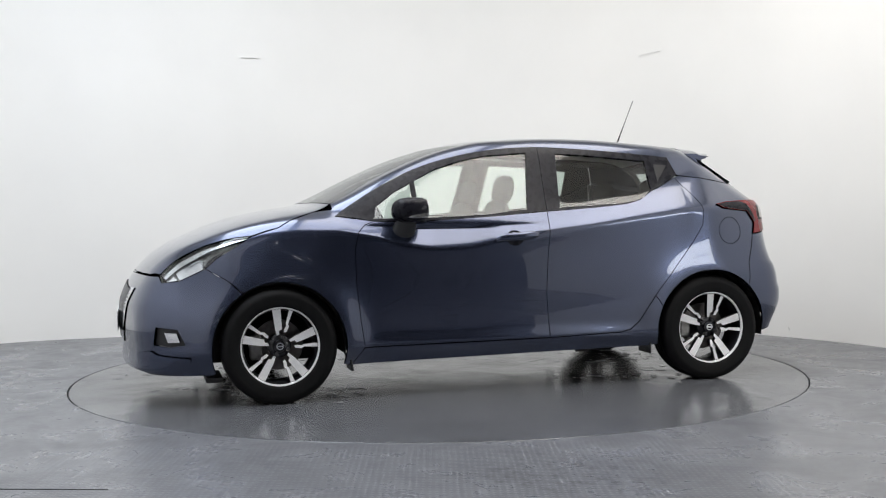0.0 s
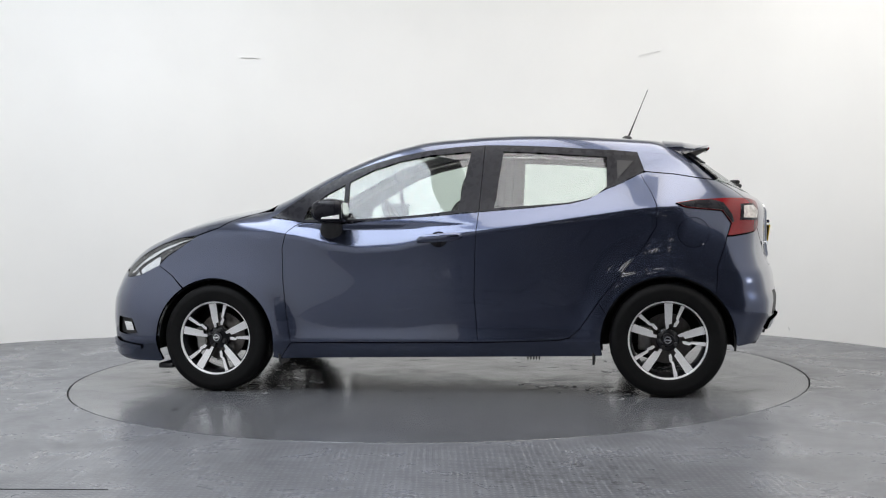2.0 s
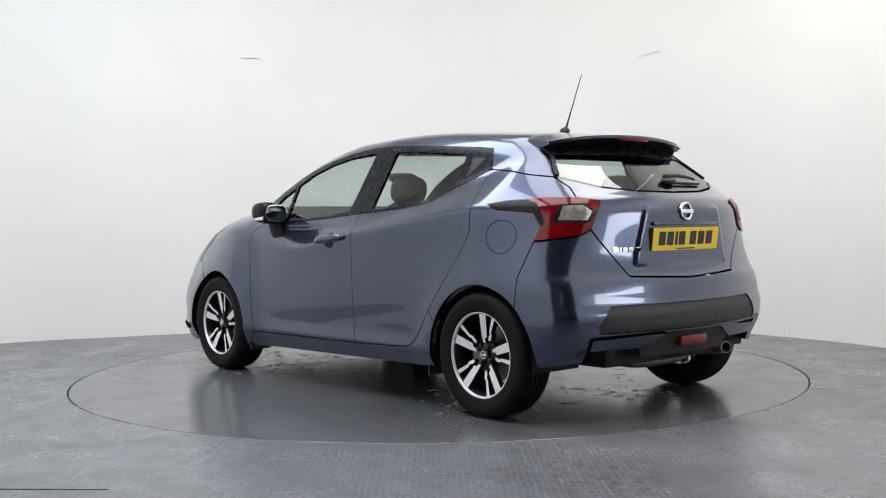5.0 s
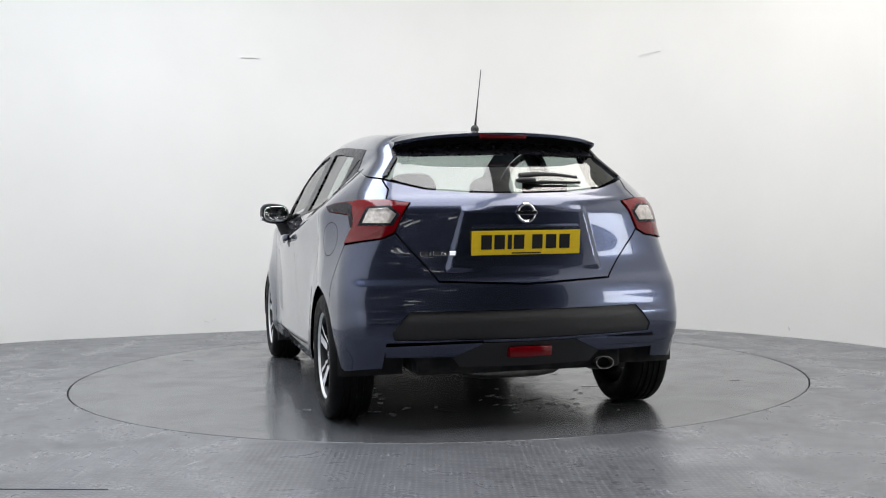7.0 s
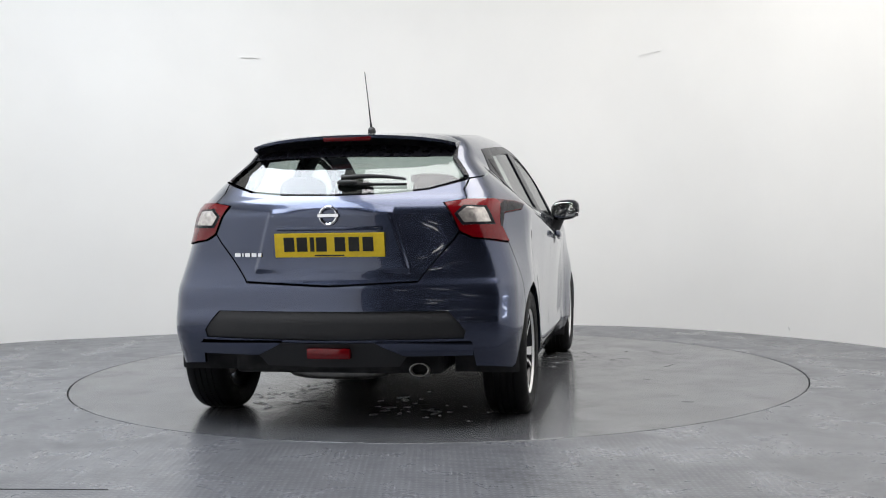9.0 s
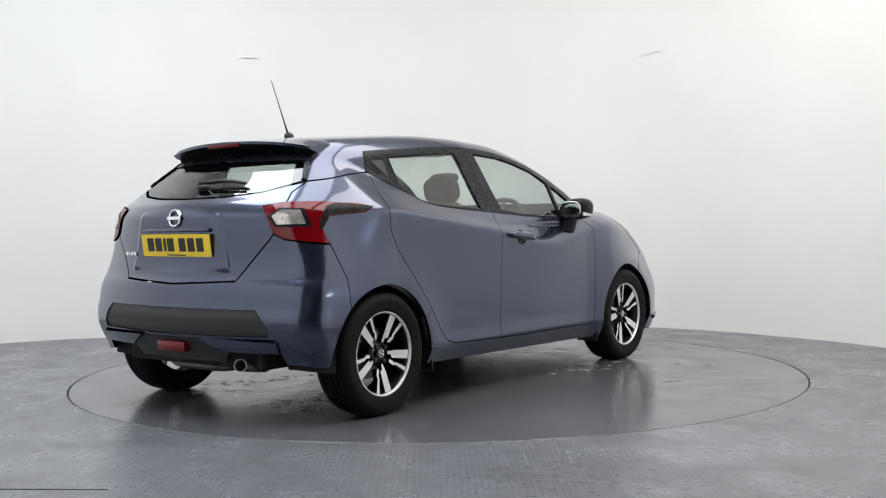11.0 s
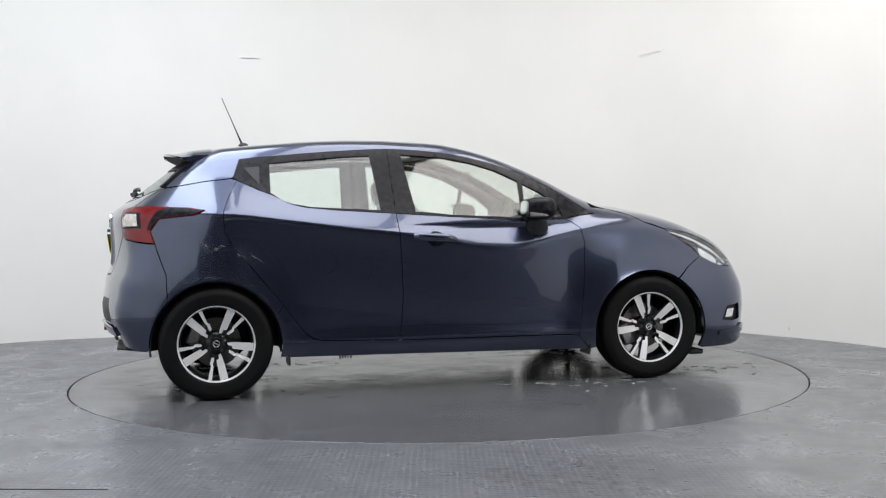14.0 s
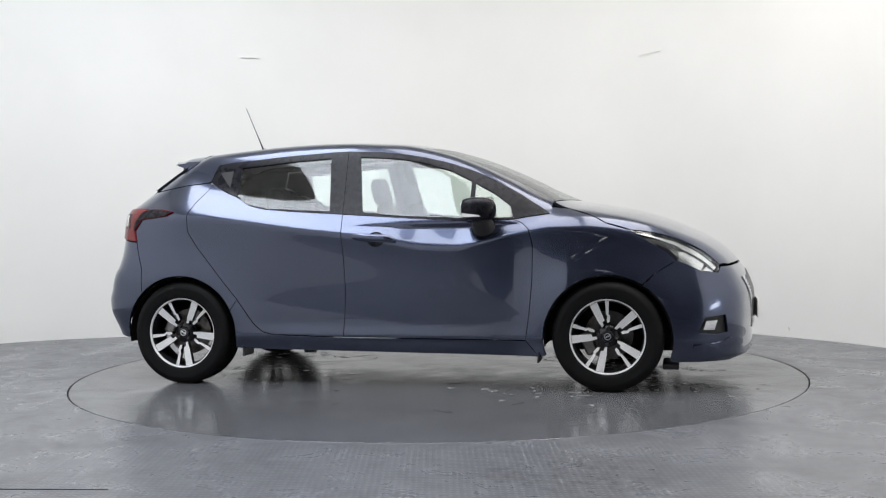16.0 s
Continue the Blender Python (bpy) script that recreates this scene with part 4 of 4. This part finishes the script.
def build_spoiler():
    bm = bmesh.new()
    n = 33
    cols = []
    for i in range(n):
        y = -0.515 + 1.03 * i / (n - 1)
        e = abs(y) / 0.515
        back = -1.535 + 0.30 * y * y + 0.03 * e ** 8
        z0 = float(top_z(np.array([-1.26]), np.array([y]))[0]) - 0.03 * e ** 10
        z1 = float(top_z(np.array([-1.36]), np.array([y]))[0]) + 0.001 - 0.02 * e ** 10
        zb = 1.374 - 0.11 * y * y - 0.012 * e ** 6
        cols.append([bm.verts.new(q) for q in ((-1.26, y, z0 + 0.004), (-1.36, y, z1 + 0.004), (back + 0.05, y, zb + 0.004), (back, y, zb), (back + 0.004, y, zb - 0.014), (back + 0.06, y, zb - 0.030), (-1.37, y, zb - 0.050), (-1.30, y, z0 - 0.03))])
    for a, b in zip(cols, cols[1:]):
        for k in range(8):
            bm.faces.new((a[k], b[k], b[(k + 1) % 8], a[(k + 1) % 8]))
    bm.faces.new(cols[0])
    bm.faces.new(cols[-1][::-1])
    bmesh.ops.recalc_face_normals(bm, faces=bm.faces)
    sp = part("roof_spoiler", bm, PAINT, car, "body-coloured roof spoiler", smooth=50)
    # black underside
    bm = bmesh.new()
    cols = []
    for i in range(n):
        y = -0.500 + 1.0 * i / (n - 1)
        zb = 1.374 - 0.11 * y * y
        back = -1.535 + 0.30 * y * y
        cols.append([bm.verts.new(q) for q in ((back + 0.008, y, zb - 0.0155), (back + 0.06, y, zb - 0.034), (-1.40, y, zb - 0.046), (-1.385, y, zb - 0.056))])
    for a, b in zip(cols, cols[1:]):
        for k in range(3):
            bm.faces.new((a[k], b[k], b[k + 1], a[k + 1]))
    bmesh.ops.solidify(bm, geom=list(bm.faces), thickness=0.003)
    part("spoiler_underside", bm, BLACK_PLASTIC, car, "black spoiler underside", smooth=50)
    bm = bmesh.new()
    box_bm(bm, 0.014, 0.24, 0.020, Matrix.Translation((-1.524, 0, 1.356)) @ Matrix.Rotation(radians(-20), 4, "Y"), 0.004)
    part("brake_light", bm, RED, car, "red high brake light", smooth=40)
    # black edge band; its black also paints in the spoiler's shadow on the glass
    skin("glass_border_shade", Rr((0.500, 1.262), (0.499, 1.322), (0, 1.337), (0, 1.270)), BLACK_GLOSS, car, mirror="join", out=0.006, gap=0, lip=0.004, label="black glass edge band with the spoiler's shade put into its colour")
    skin("side_fin", Rr((0.594, 1.158), (0.522, 1.250), (0.508, 1.318), (0.492, 1.318), (0.504, 1.250), (0.574, 1.160)), BLACK_GLOSS, car, out=0.012, gap=0, lip=0.014, label="gloss black glass side fin")


def build_aerial():
    p = [(-1.055 - 0.125 * t, 0, 1.425 + 0.30 * t) for t in (0, 0.08, 0.2, 0.5, 1.0)]
    base = part("aerial_base", ellipsoid(0.032, 0.020, 0.026, Matrix.Translation((-1.055, 0, 1.428)), 2.2, 20), BLACK_PLASTIC, car, smooth=40)
    part("aerial_mast", tube(p, [0.010, 0.0065, 0.0045, 0.0028, 0.0020], 8), BLACK_PLASTIC, base, "thin black roof aerial", smooth=60)


def build_tail():
    # plate, with unreadable bars for its characters
    lean = radians(-8)
    m = Matrix.Translation((-1.847, 0, 0.850)) @ Matrix.Rotation(lean, 4, "Y")
    bm = bmesh.new()
    box_bm(bm, 0.004, 0.520, 0.111, m, 0.0015)
    plate = part("number_plate", bm, YELLOW, car, "yellow number plate")
    for i, y in enumerate((0.190, 0.128, 0.080, 0.036, -0.052, -0.118, -0.184)):
        bm = bmesh.new()
        box_bm(bm, 0.0015, (0.020 if i == 2 else 0.050), 0.066, m @ Matrix.Translation((-0.0026, y, 0.004)), 0)
        part("plate_bar", bm, INK, plate, "black bar")
    bm = bmesh.new()
    box_bm(bm, 0.0015, 0.14, 0.006, m @ Matrix.Translation((-0.0026, 0, -0.047)), 0)
    part("plate_bar", bm, INK, plate)
    # handle strip over the plate
    bm = bmesh.new()
    box_bm(bm, 0.03, 0.50, 0.018, Matrix.Translation((-1.840, 0, 0.925)), 0.006)
    part("tailgate_handle", bm, PAINT, car, "painted strip with tailgate handle", smooth=40)
    # fog lamp in the valance
    p, n = rear_surface(0, 0.358)
    bm = bmesh.new()
    box_bm(bm, 0.050, 0.205, 0.050, Matrix.Translation(p), 0.008)
    part("rear_fog_lamp", bm, RED, car, "red rear fog lamp", smooth=40)
    # round badge: a ring and a bar
    p, n = rear_surface(0, 0.984)
    turn = Matrix.Translation(p + n * 0.004) @ n.to_track_quat("Y", "Z").to_matrix().to_4x4()
    bm = lathe([(0.047, -0.003), (0.046, 0.004), (0.040, 0.007), (0.034, 0.004), (0.033, -0.003)], 40)
    bm.transform(turn)
    badge = part("tail_badge", bm, CHROME, car, "chrome ring badge", smooth=40)
    bm = bmesh.new()
    box_bm(bm, 0.100, 0.008, 0.018, turn @ Matrix.Translation((0, 0.005, 0)), 0.002)
    part("badge_bar", bm, CHROME, badge)
    # chrome lettering as plain bars
    x = 0.480
    for w in (0.034, 0.008, 0.028, 0.028, 0.028):
        p, n = rear_surface(x - w / 2, 0.806)
        bm = bmesh.new()
        box_bm(bm, w, 0.004, 0.019, Matrix.Translation(p + n * 0.002) @ n.to_track_quat("Y", "Z").to_matrix().to_4x4(), 0.0012)
        part("lettering_bar", bm, CHROME, car, "chrome lettering bar")
        x -= w + 0.007
    # wiper
    p, n = rear_surface(-0.03, 1.128)
    bm = ellipsoid(0.024, 0.050, 0.014, Matrix.Translation(p + n * 0.012 + Vector((0, -0.02, 0))), 2.5)
    wiper = part("rear_wiper", bm, BLACK_PLASTIC, car, "black rear wiper on the tailgate glass", smooth=45)
    path = []
    for i in range(8):
        q, nn = rear_surface(-0.02 - 0.30 * i / 7, 1.136 + 0.012 * math.sin(math.pi * i / 7))
        path.append(q + nn * (0.028 - 0.010 * i / 7))
    part("wiper_arm", tube(path, [0.013, 0.012, 0.011, 0.010, 0.009, 0.008, 0.007, 0.006], 8), BLACK_PLASTIC, wiper, smooth=50)
    path = []
    for i in range(8):
        q, nn = rear_surface(-0.04 - 0.29 * i / 7, 1.118)
        path.append(q + nn * 0.010)
    part("wiper_blade", tube(path, 0.006, 6), RUBBER, wiper, smooth=50)
    # exhaust pipe under the right-hand corner
    bm = lathe([(0.030, 0.0), (0.034, 0.0), (0.034, 0.16), (0.030, 0.16), (0.030, 0.0)], 24)
    bm.transform(Matrix.Translation((-1.80, -0.40, 0.278)) @ Matrix.Rotation(radians(-90), 4, "Z") @ Matrix.Rotation(radians(-8), 4, "X"))
    bmesh.ops.scale(bm, vec=(1, 1.35, 0.9), space=Matrix.Translation((0, 0.40, -0.278)), verts=bm.verts)
    part("exhaust_pipe", bm, STEEL, car, "dull steel exhaust tailpipe", smooth=40)
    bm = tube([(-1.1, -0.30, 0.25), (-1.55, -0.36, 0.27), (-1.72, -0.40, 0.28)], 0.026, 12)
    part("exhaust_tube", bm, STEEL, car, smooth=50)
    part("silencer", ellipsoid(0.12, 0.26, 0.075, Matrix.Translation((-1.62, 0.02, 0.285)), 3.5), STEEL, car, smooth=50)
    # tail lamp insides: clear centre, dark inner edge
    skin("lamp_bezel", S((-1.648, 1.018)) + Rr((0.600, 1.022), (0.562, 0.985), (0.596, 0.934)) + S((-1.640, 0.934)), BLACK_GLOSS, car, out=0.0090, gap=0, lip=0.004, label="dark bezel round the clear centre")
    skin("lamp_clear_centre", S((-1.665, 1.010)) + Rr((0.612, 1.012), (0.578, 0.985), (0.605, 0.946)) + S((-1.660, 0.946)), LENS, car, out=0.0105, gap=0, lip=0.004, label="clear lamp centre")
    skin("lamp_dark_edge", S((-1.318, 1.025), (-1.398, 1.037), (-1.500, 1.042), (-1.556, 1.026), (-1.600, 0.965), (-1.610, 0.925), (-1.600, 0.922), (-1.553, 0.989), (-1.365, 1.007)), BLACK_GLOSS, car, out=0.0095, gap=0, lip=0.004, label="dark lamp edge")


def build_front():
    # lamp insides behind the clear covers
    skin("headlamp_mirror", S((1.800, 0.718), (1.700, 0.775), (1.655, 0.775), (1.655, 0.725), (1.775, 0.672)), SILVER, car, out=-0.03, gap=0, lip=0.02, label="bright headlamp reflector")
    skin("headlamp_mirror", S((1.845, 0.690), (1.815, 0.705), (1.790, 0.672), (1.845, 0.664)), SILVER, car, out=-0.03, gap=0, lip=0.02, label="bright inner reflector")
    skin("daytime_lamp", S((1.860, 0.690), (1.799, 0.747), (1.639, 0.832), (1.48, 0.872), (1.42, 0.878), (1.50, 0.858), (1.63, 0.812), (1.78, 0.728), (1.845, 0.672)), SILVER, car, out=-0.018, gap=0, lip=0.008, label="pale daytime running strip")
    skin("lamp_dark_tip", S((1.577, 0.776), (1.640, 0.722), (1.655, 0.735), (1.600, 0.790), (1.530, 0.822)), BLACK_GLOSS, car, out=-0.025, gap=0, lip=0.02, label="dark rear end of the headlamp")
    # bright grille surround
    skin("grille_trim", Ff((0.47, 0.615), (0.30, 0.315), (0.25, 0.315), (0.40, 0.615)), CHROME, car, out=0.006, gap=0, lip=0.02, label="chrome grille wing")
    bm = bmesh.new()
    box_bm(bm, 0.006, 0.52, 0.111, Matrix.Translation((2.092, 0, 0.42)), 0.002)
    part("front_plate", bm, material("plate_white", (0.8, 0.8, 0.78), 0.4, 0, 0, 40, 0.03), car, "white front number plate")
    # lower lip
    skin("front_lip", S((1.72, 0.262), (1.879, 0.279), (1.915, 0.300)) + Ff((0.62, 0.285), (0.62, 0.255)) + S((1.885, 0.245), (1.72, 0.240)), PAINT, car, out=0.012, gap=0, lip=0.02)


def build_mudflaps():
    def one(side):
        for x, z, tilt, wide, high in ((0.884, 0.198, 8, 0.15, 0.085), (-0.872, 0.212, 0, 0.15, 0.085)):
            bm = bmesh.new()
            box_bm(bm, 0.012, wide, high, Matrix.Translation((x, 0.765, z)) @ Matrix.Rotation(radians(tilt), 4, "Y"), 0.004)
            put("mudflap", bm, BLACK_PLASTIC, car, side, "black mudflap", 0)
        bm = bmesh.new()
        box_bm(bm, 0.09, 0.30, 0.03, Matrix.Translation((1.60, 0.62, 0.135)), 0.008)
        put("air_deflector", bm, BLACK_PLASTIC, car, side, "", 0)
    both(one)


def seat(m, wide=0.50, head=1):
    """A dark cloth front seat."""
    s = part("front_seat", ellipsoid(0.27, wide / 2, 0.10, m @ Matrix.Translation((0.22, 0, 0.50)), 3.5), FABRIC, car, "dark cloth seat", smooth=50)
    bm = ellipsoid(0.075, wide / 2, 0.32, m @ Matrix.Translation((-0.09, 0, 0.76)) @ Matrix.Rotation(radians(-14), 4, "Y"), 3.2)
    for v in bm.verts:
        loc = m.inverted() @ v.co
        v.co.y -= (loc.y) * 0.35 * max(0, (loc.z - 0.75) / 0.3)
    part("backrest", bm, FABRIC, s, smooth=50)
    part("headrest", ellipsoid(0.045, 0.125, 0.085, m @ Matrix.Translation((-0.195, 0, 1.135)) @ Matrix.Rotation(radians(-12), 4, "Y"), 2.8), FABRIC, s, smooth=50)
    for y in (-0.05, 0.05):
        part("headrest_post", tube([m @ Vector((-0.175, y, 1.0)), m @ Vector((-0.19, y, 1.08))], 0.006, 8), STEEL, s)


def build_cabin():
    for y in (0.36, -0.36):
        seat(Matrix.Translation((0.05, y, 0)))
    bench = part("rear_bench", ellipsoid(0.26, 0.62, 0.11, Matrix.Translation((-0.72, 0, 0.50)), 4), FABRIC, car, "dark cloth rear bench", smooth=50)
    part("bench_back", ellipsoid(0.08, 0.60, 0.27, Matrix.Translation((-1.02, 0, 0.76)) @ Matrix.Rotation(radians(-18), 4, "Y"), 4), FABRIC, bench, smooth=50)
    for y in (0.36, -0.36, 0.0):
        h = 0.08 if y else 0.05
        part("bench_headrest", ellipsoid(0.045, 0.125, h, Matrix.Translation((-1.125, y, 1.115 if y else 1.045)), 2.8), FABRIC, bench, smooth=50)
    # dashboard
    bm = bmesh.new()
    prof = [(0.98, 0.60), (1.00, 0.95), (0.86, 0.985), (0.66, 0.965), (0.58, 0.92), (0.56, 0.84), (0.62, 0.78), (0.60, 0.60)]
    f = bm.faces.new([bm.verts.new((x, -0.68, z)) for x, z in prof])
    ext = bmesh.ops.extrude_face_region(bm, geom=[f])
    bmesh.ops.translate(bm, vec=(0, 1.36, 0), verts=[v for v in ext["geom"] if isinstance(v, bmesh.types.BMVert)])
    bmesh.ops.recalc_face_normals(bm, faces=bm.faces)
    bmesh.ops.bevel(bm, geom=list(bm.edges), offset=0.015, segments=2, affect="EDGES", profile=0.5)
    part("dashboard", bm, CABIN, car, smooth=40)
    # steering wheel on the right
    bm = lathe([(0.185 + 0.016 * math.cos(a), 0.016 * math.sin(a)) for a in (2 * math.pi * k / 12 for k in range(13))], 40)
    tilt = Matrix.Translation((0.46, -0.36, 0.915)) @ Matrix.Rotation(radians(-66), 4, "Y") @ Matrix.Rotation(radians(90), 4, "X")
    bm.transform(tilt)
    wheel = part("steering_wheel", bm, CABIN, car, "dark steering wheel", smooth=60)
    bm = ellipsoid(0.06, 0.03, 0.06, tilt, 3)
    part("steering_hub", bm, CABIN, wheel, smooth=50)
    for a in (0, 120, 240):
        part("steering_spoke", tube([tilt @ Vector((0.05 * math.cos(radians(a)), 0, 0.05 * math.sin(radians(a)))), tilt @ Vector((0.18 * math.cos(radians(a)), 0, 0.18 * math.sin(radians(a))))], 0.012, 8), CABIN, wheel)
    part("steering_column", tube([(0.47, -0.36, 0.91), (0.66, -0.36, 0.84)], 0.04, 12), CABIN, wheel)
    # rear-view mirror
    part("inside_mirror", ellipsoid(0.014, 0.115, 0.032, Matrix.Translation((0.36, 0, 1.235)), 3), CABIN, car, "inside rear-view mirror", smooth=40)
    # headlining, inner pillars, door cards, load cover
    skin("headlining", [(0.22, 0.0), (0.17, 0.3), (0.10, 0.53), (-0.3, 0.54), (-0.9, 0.52), (-1.33, 0.47), (-1.35, 0.3), (-1.36, 0.0)], LINER, car, chart="top", mirror="join", out=-0.035, lip=0, gap=0, step=0.06)
    card = S(*BELT) + S(*BELT_R[1:5]) + S((-0.98, 0.60), (-0.8, 0.35), (0.78, 0.32), (0.82, 0.60), (0.80, 0.93))
    skin("door_card", card, CABIN, car, out=-0.055, lip=0, gap=0, step=0.05)
    skin("door_top_trim", S(*[(x, z - 0.004) for x, z in BELT]) + S(*[(x, z - 0.004) for x, z in BELT_R[1:5]]) + S((-0.853, 1.02), (-0.571, 0.98), (0.088, 0.93), (0.744, 0.92)), CABIN, car, out=-0.012, lip=0.04, gap=0, step=0.04)
    bm = bmesh.new()
    box_bm(bm, 0.52, 1.06, 0.015, Matrix.Translation((-1.42, 0, 0.965)), 0.005)
    part("load_cover", bm, CABIN, car, "dark load cover")
    bm = bmesh.new()
    box_bm(bm, 0.16, 0.10, 0.30, Matrix.Translation((0.62, 0, 0.72)), 0.02)
    part("centre_console", bm, CABIN, car)

    def inner_pillar(side):
        path = [surface(-0.235 - 0.05 * t, 1.0 + 0.36 * t)[0] + Vector((0, -0.05, 0)) for t in (0, 0.35, 0.7, 1.0)]
        put("inner_pillar", tube(path, [0.035, 0.032, 0.03, 0.03], 10), CABIN, car, side)
    both(inner_pillar)


def build_oddments():
    """Bits that hang under the sill, as on the real car."""
    def one(side):
        bm = bmesh.new()
        for i in range(5):
            box_bm(bm, 0.006, 0.03, 0.035, Matrix.Translation((-0.50 - 0.016 * i, 0.62, 0.188)), 0.0015)
        put("jacking_rib", bm, UNDER, car, side, "", 0)
    both(one)
    for x in (0.3, 0.0, -0.3):
        bm = bmesh.new()
        box_bm(bm, 0.05, 0.9, 0.04, Matrix.Translation((x, 0, 0.20)), 0.008)
        part("cross_member", bm, UNDER, car)
    bm = tube([(-1.2625, -0.70, 0.30), (-1.20, -0.4, 0.27), (-1.20, 0.4, 0.27), (-1.2625, 0.70, 0.30)], 0.035, 10)
    part("rear_axle", bm, UNDER, car, smooth=50)
    bm = tube([(1.2625, -0.70, 0.30), (1.25, 0, 0.27), (1.2625, 0.70, 0.30)], 0.03, 10)
    part("front_axle", bm, UNDER, car, smooth=50)


build_mirrors()
build_handles()
build_spoiler()
build_aerial()
build_tail()
build_front()
build_mudflaps()
build_cabin()
build_oddments()


# ---------- what moves ----------
def motions():
    rows = [(t, pose(0, 0, 0, 0, 0, heading(t))) for t in [0.5 * i for i in range(33)]]
    walk(car, rows)
    walk(turntable, rows)


motions()
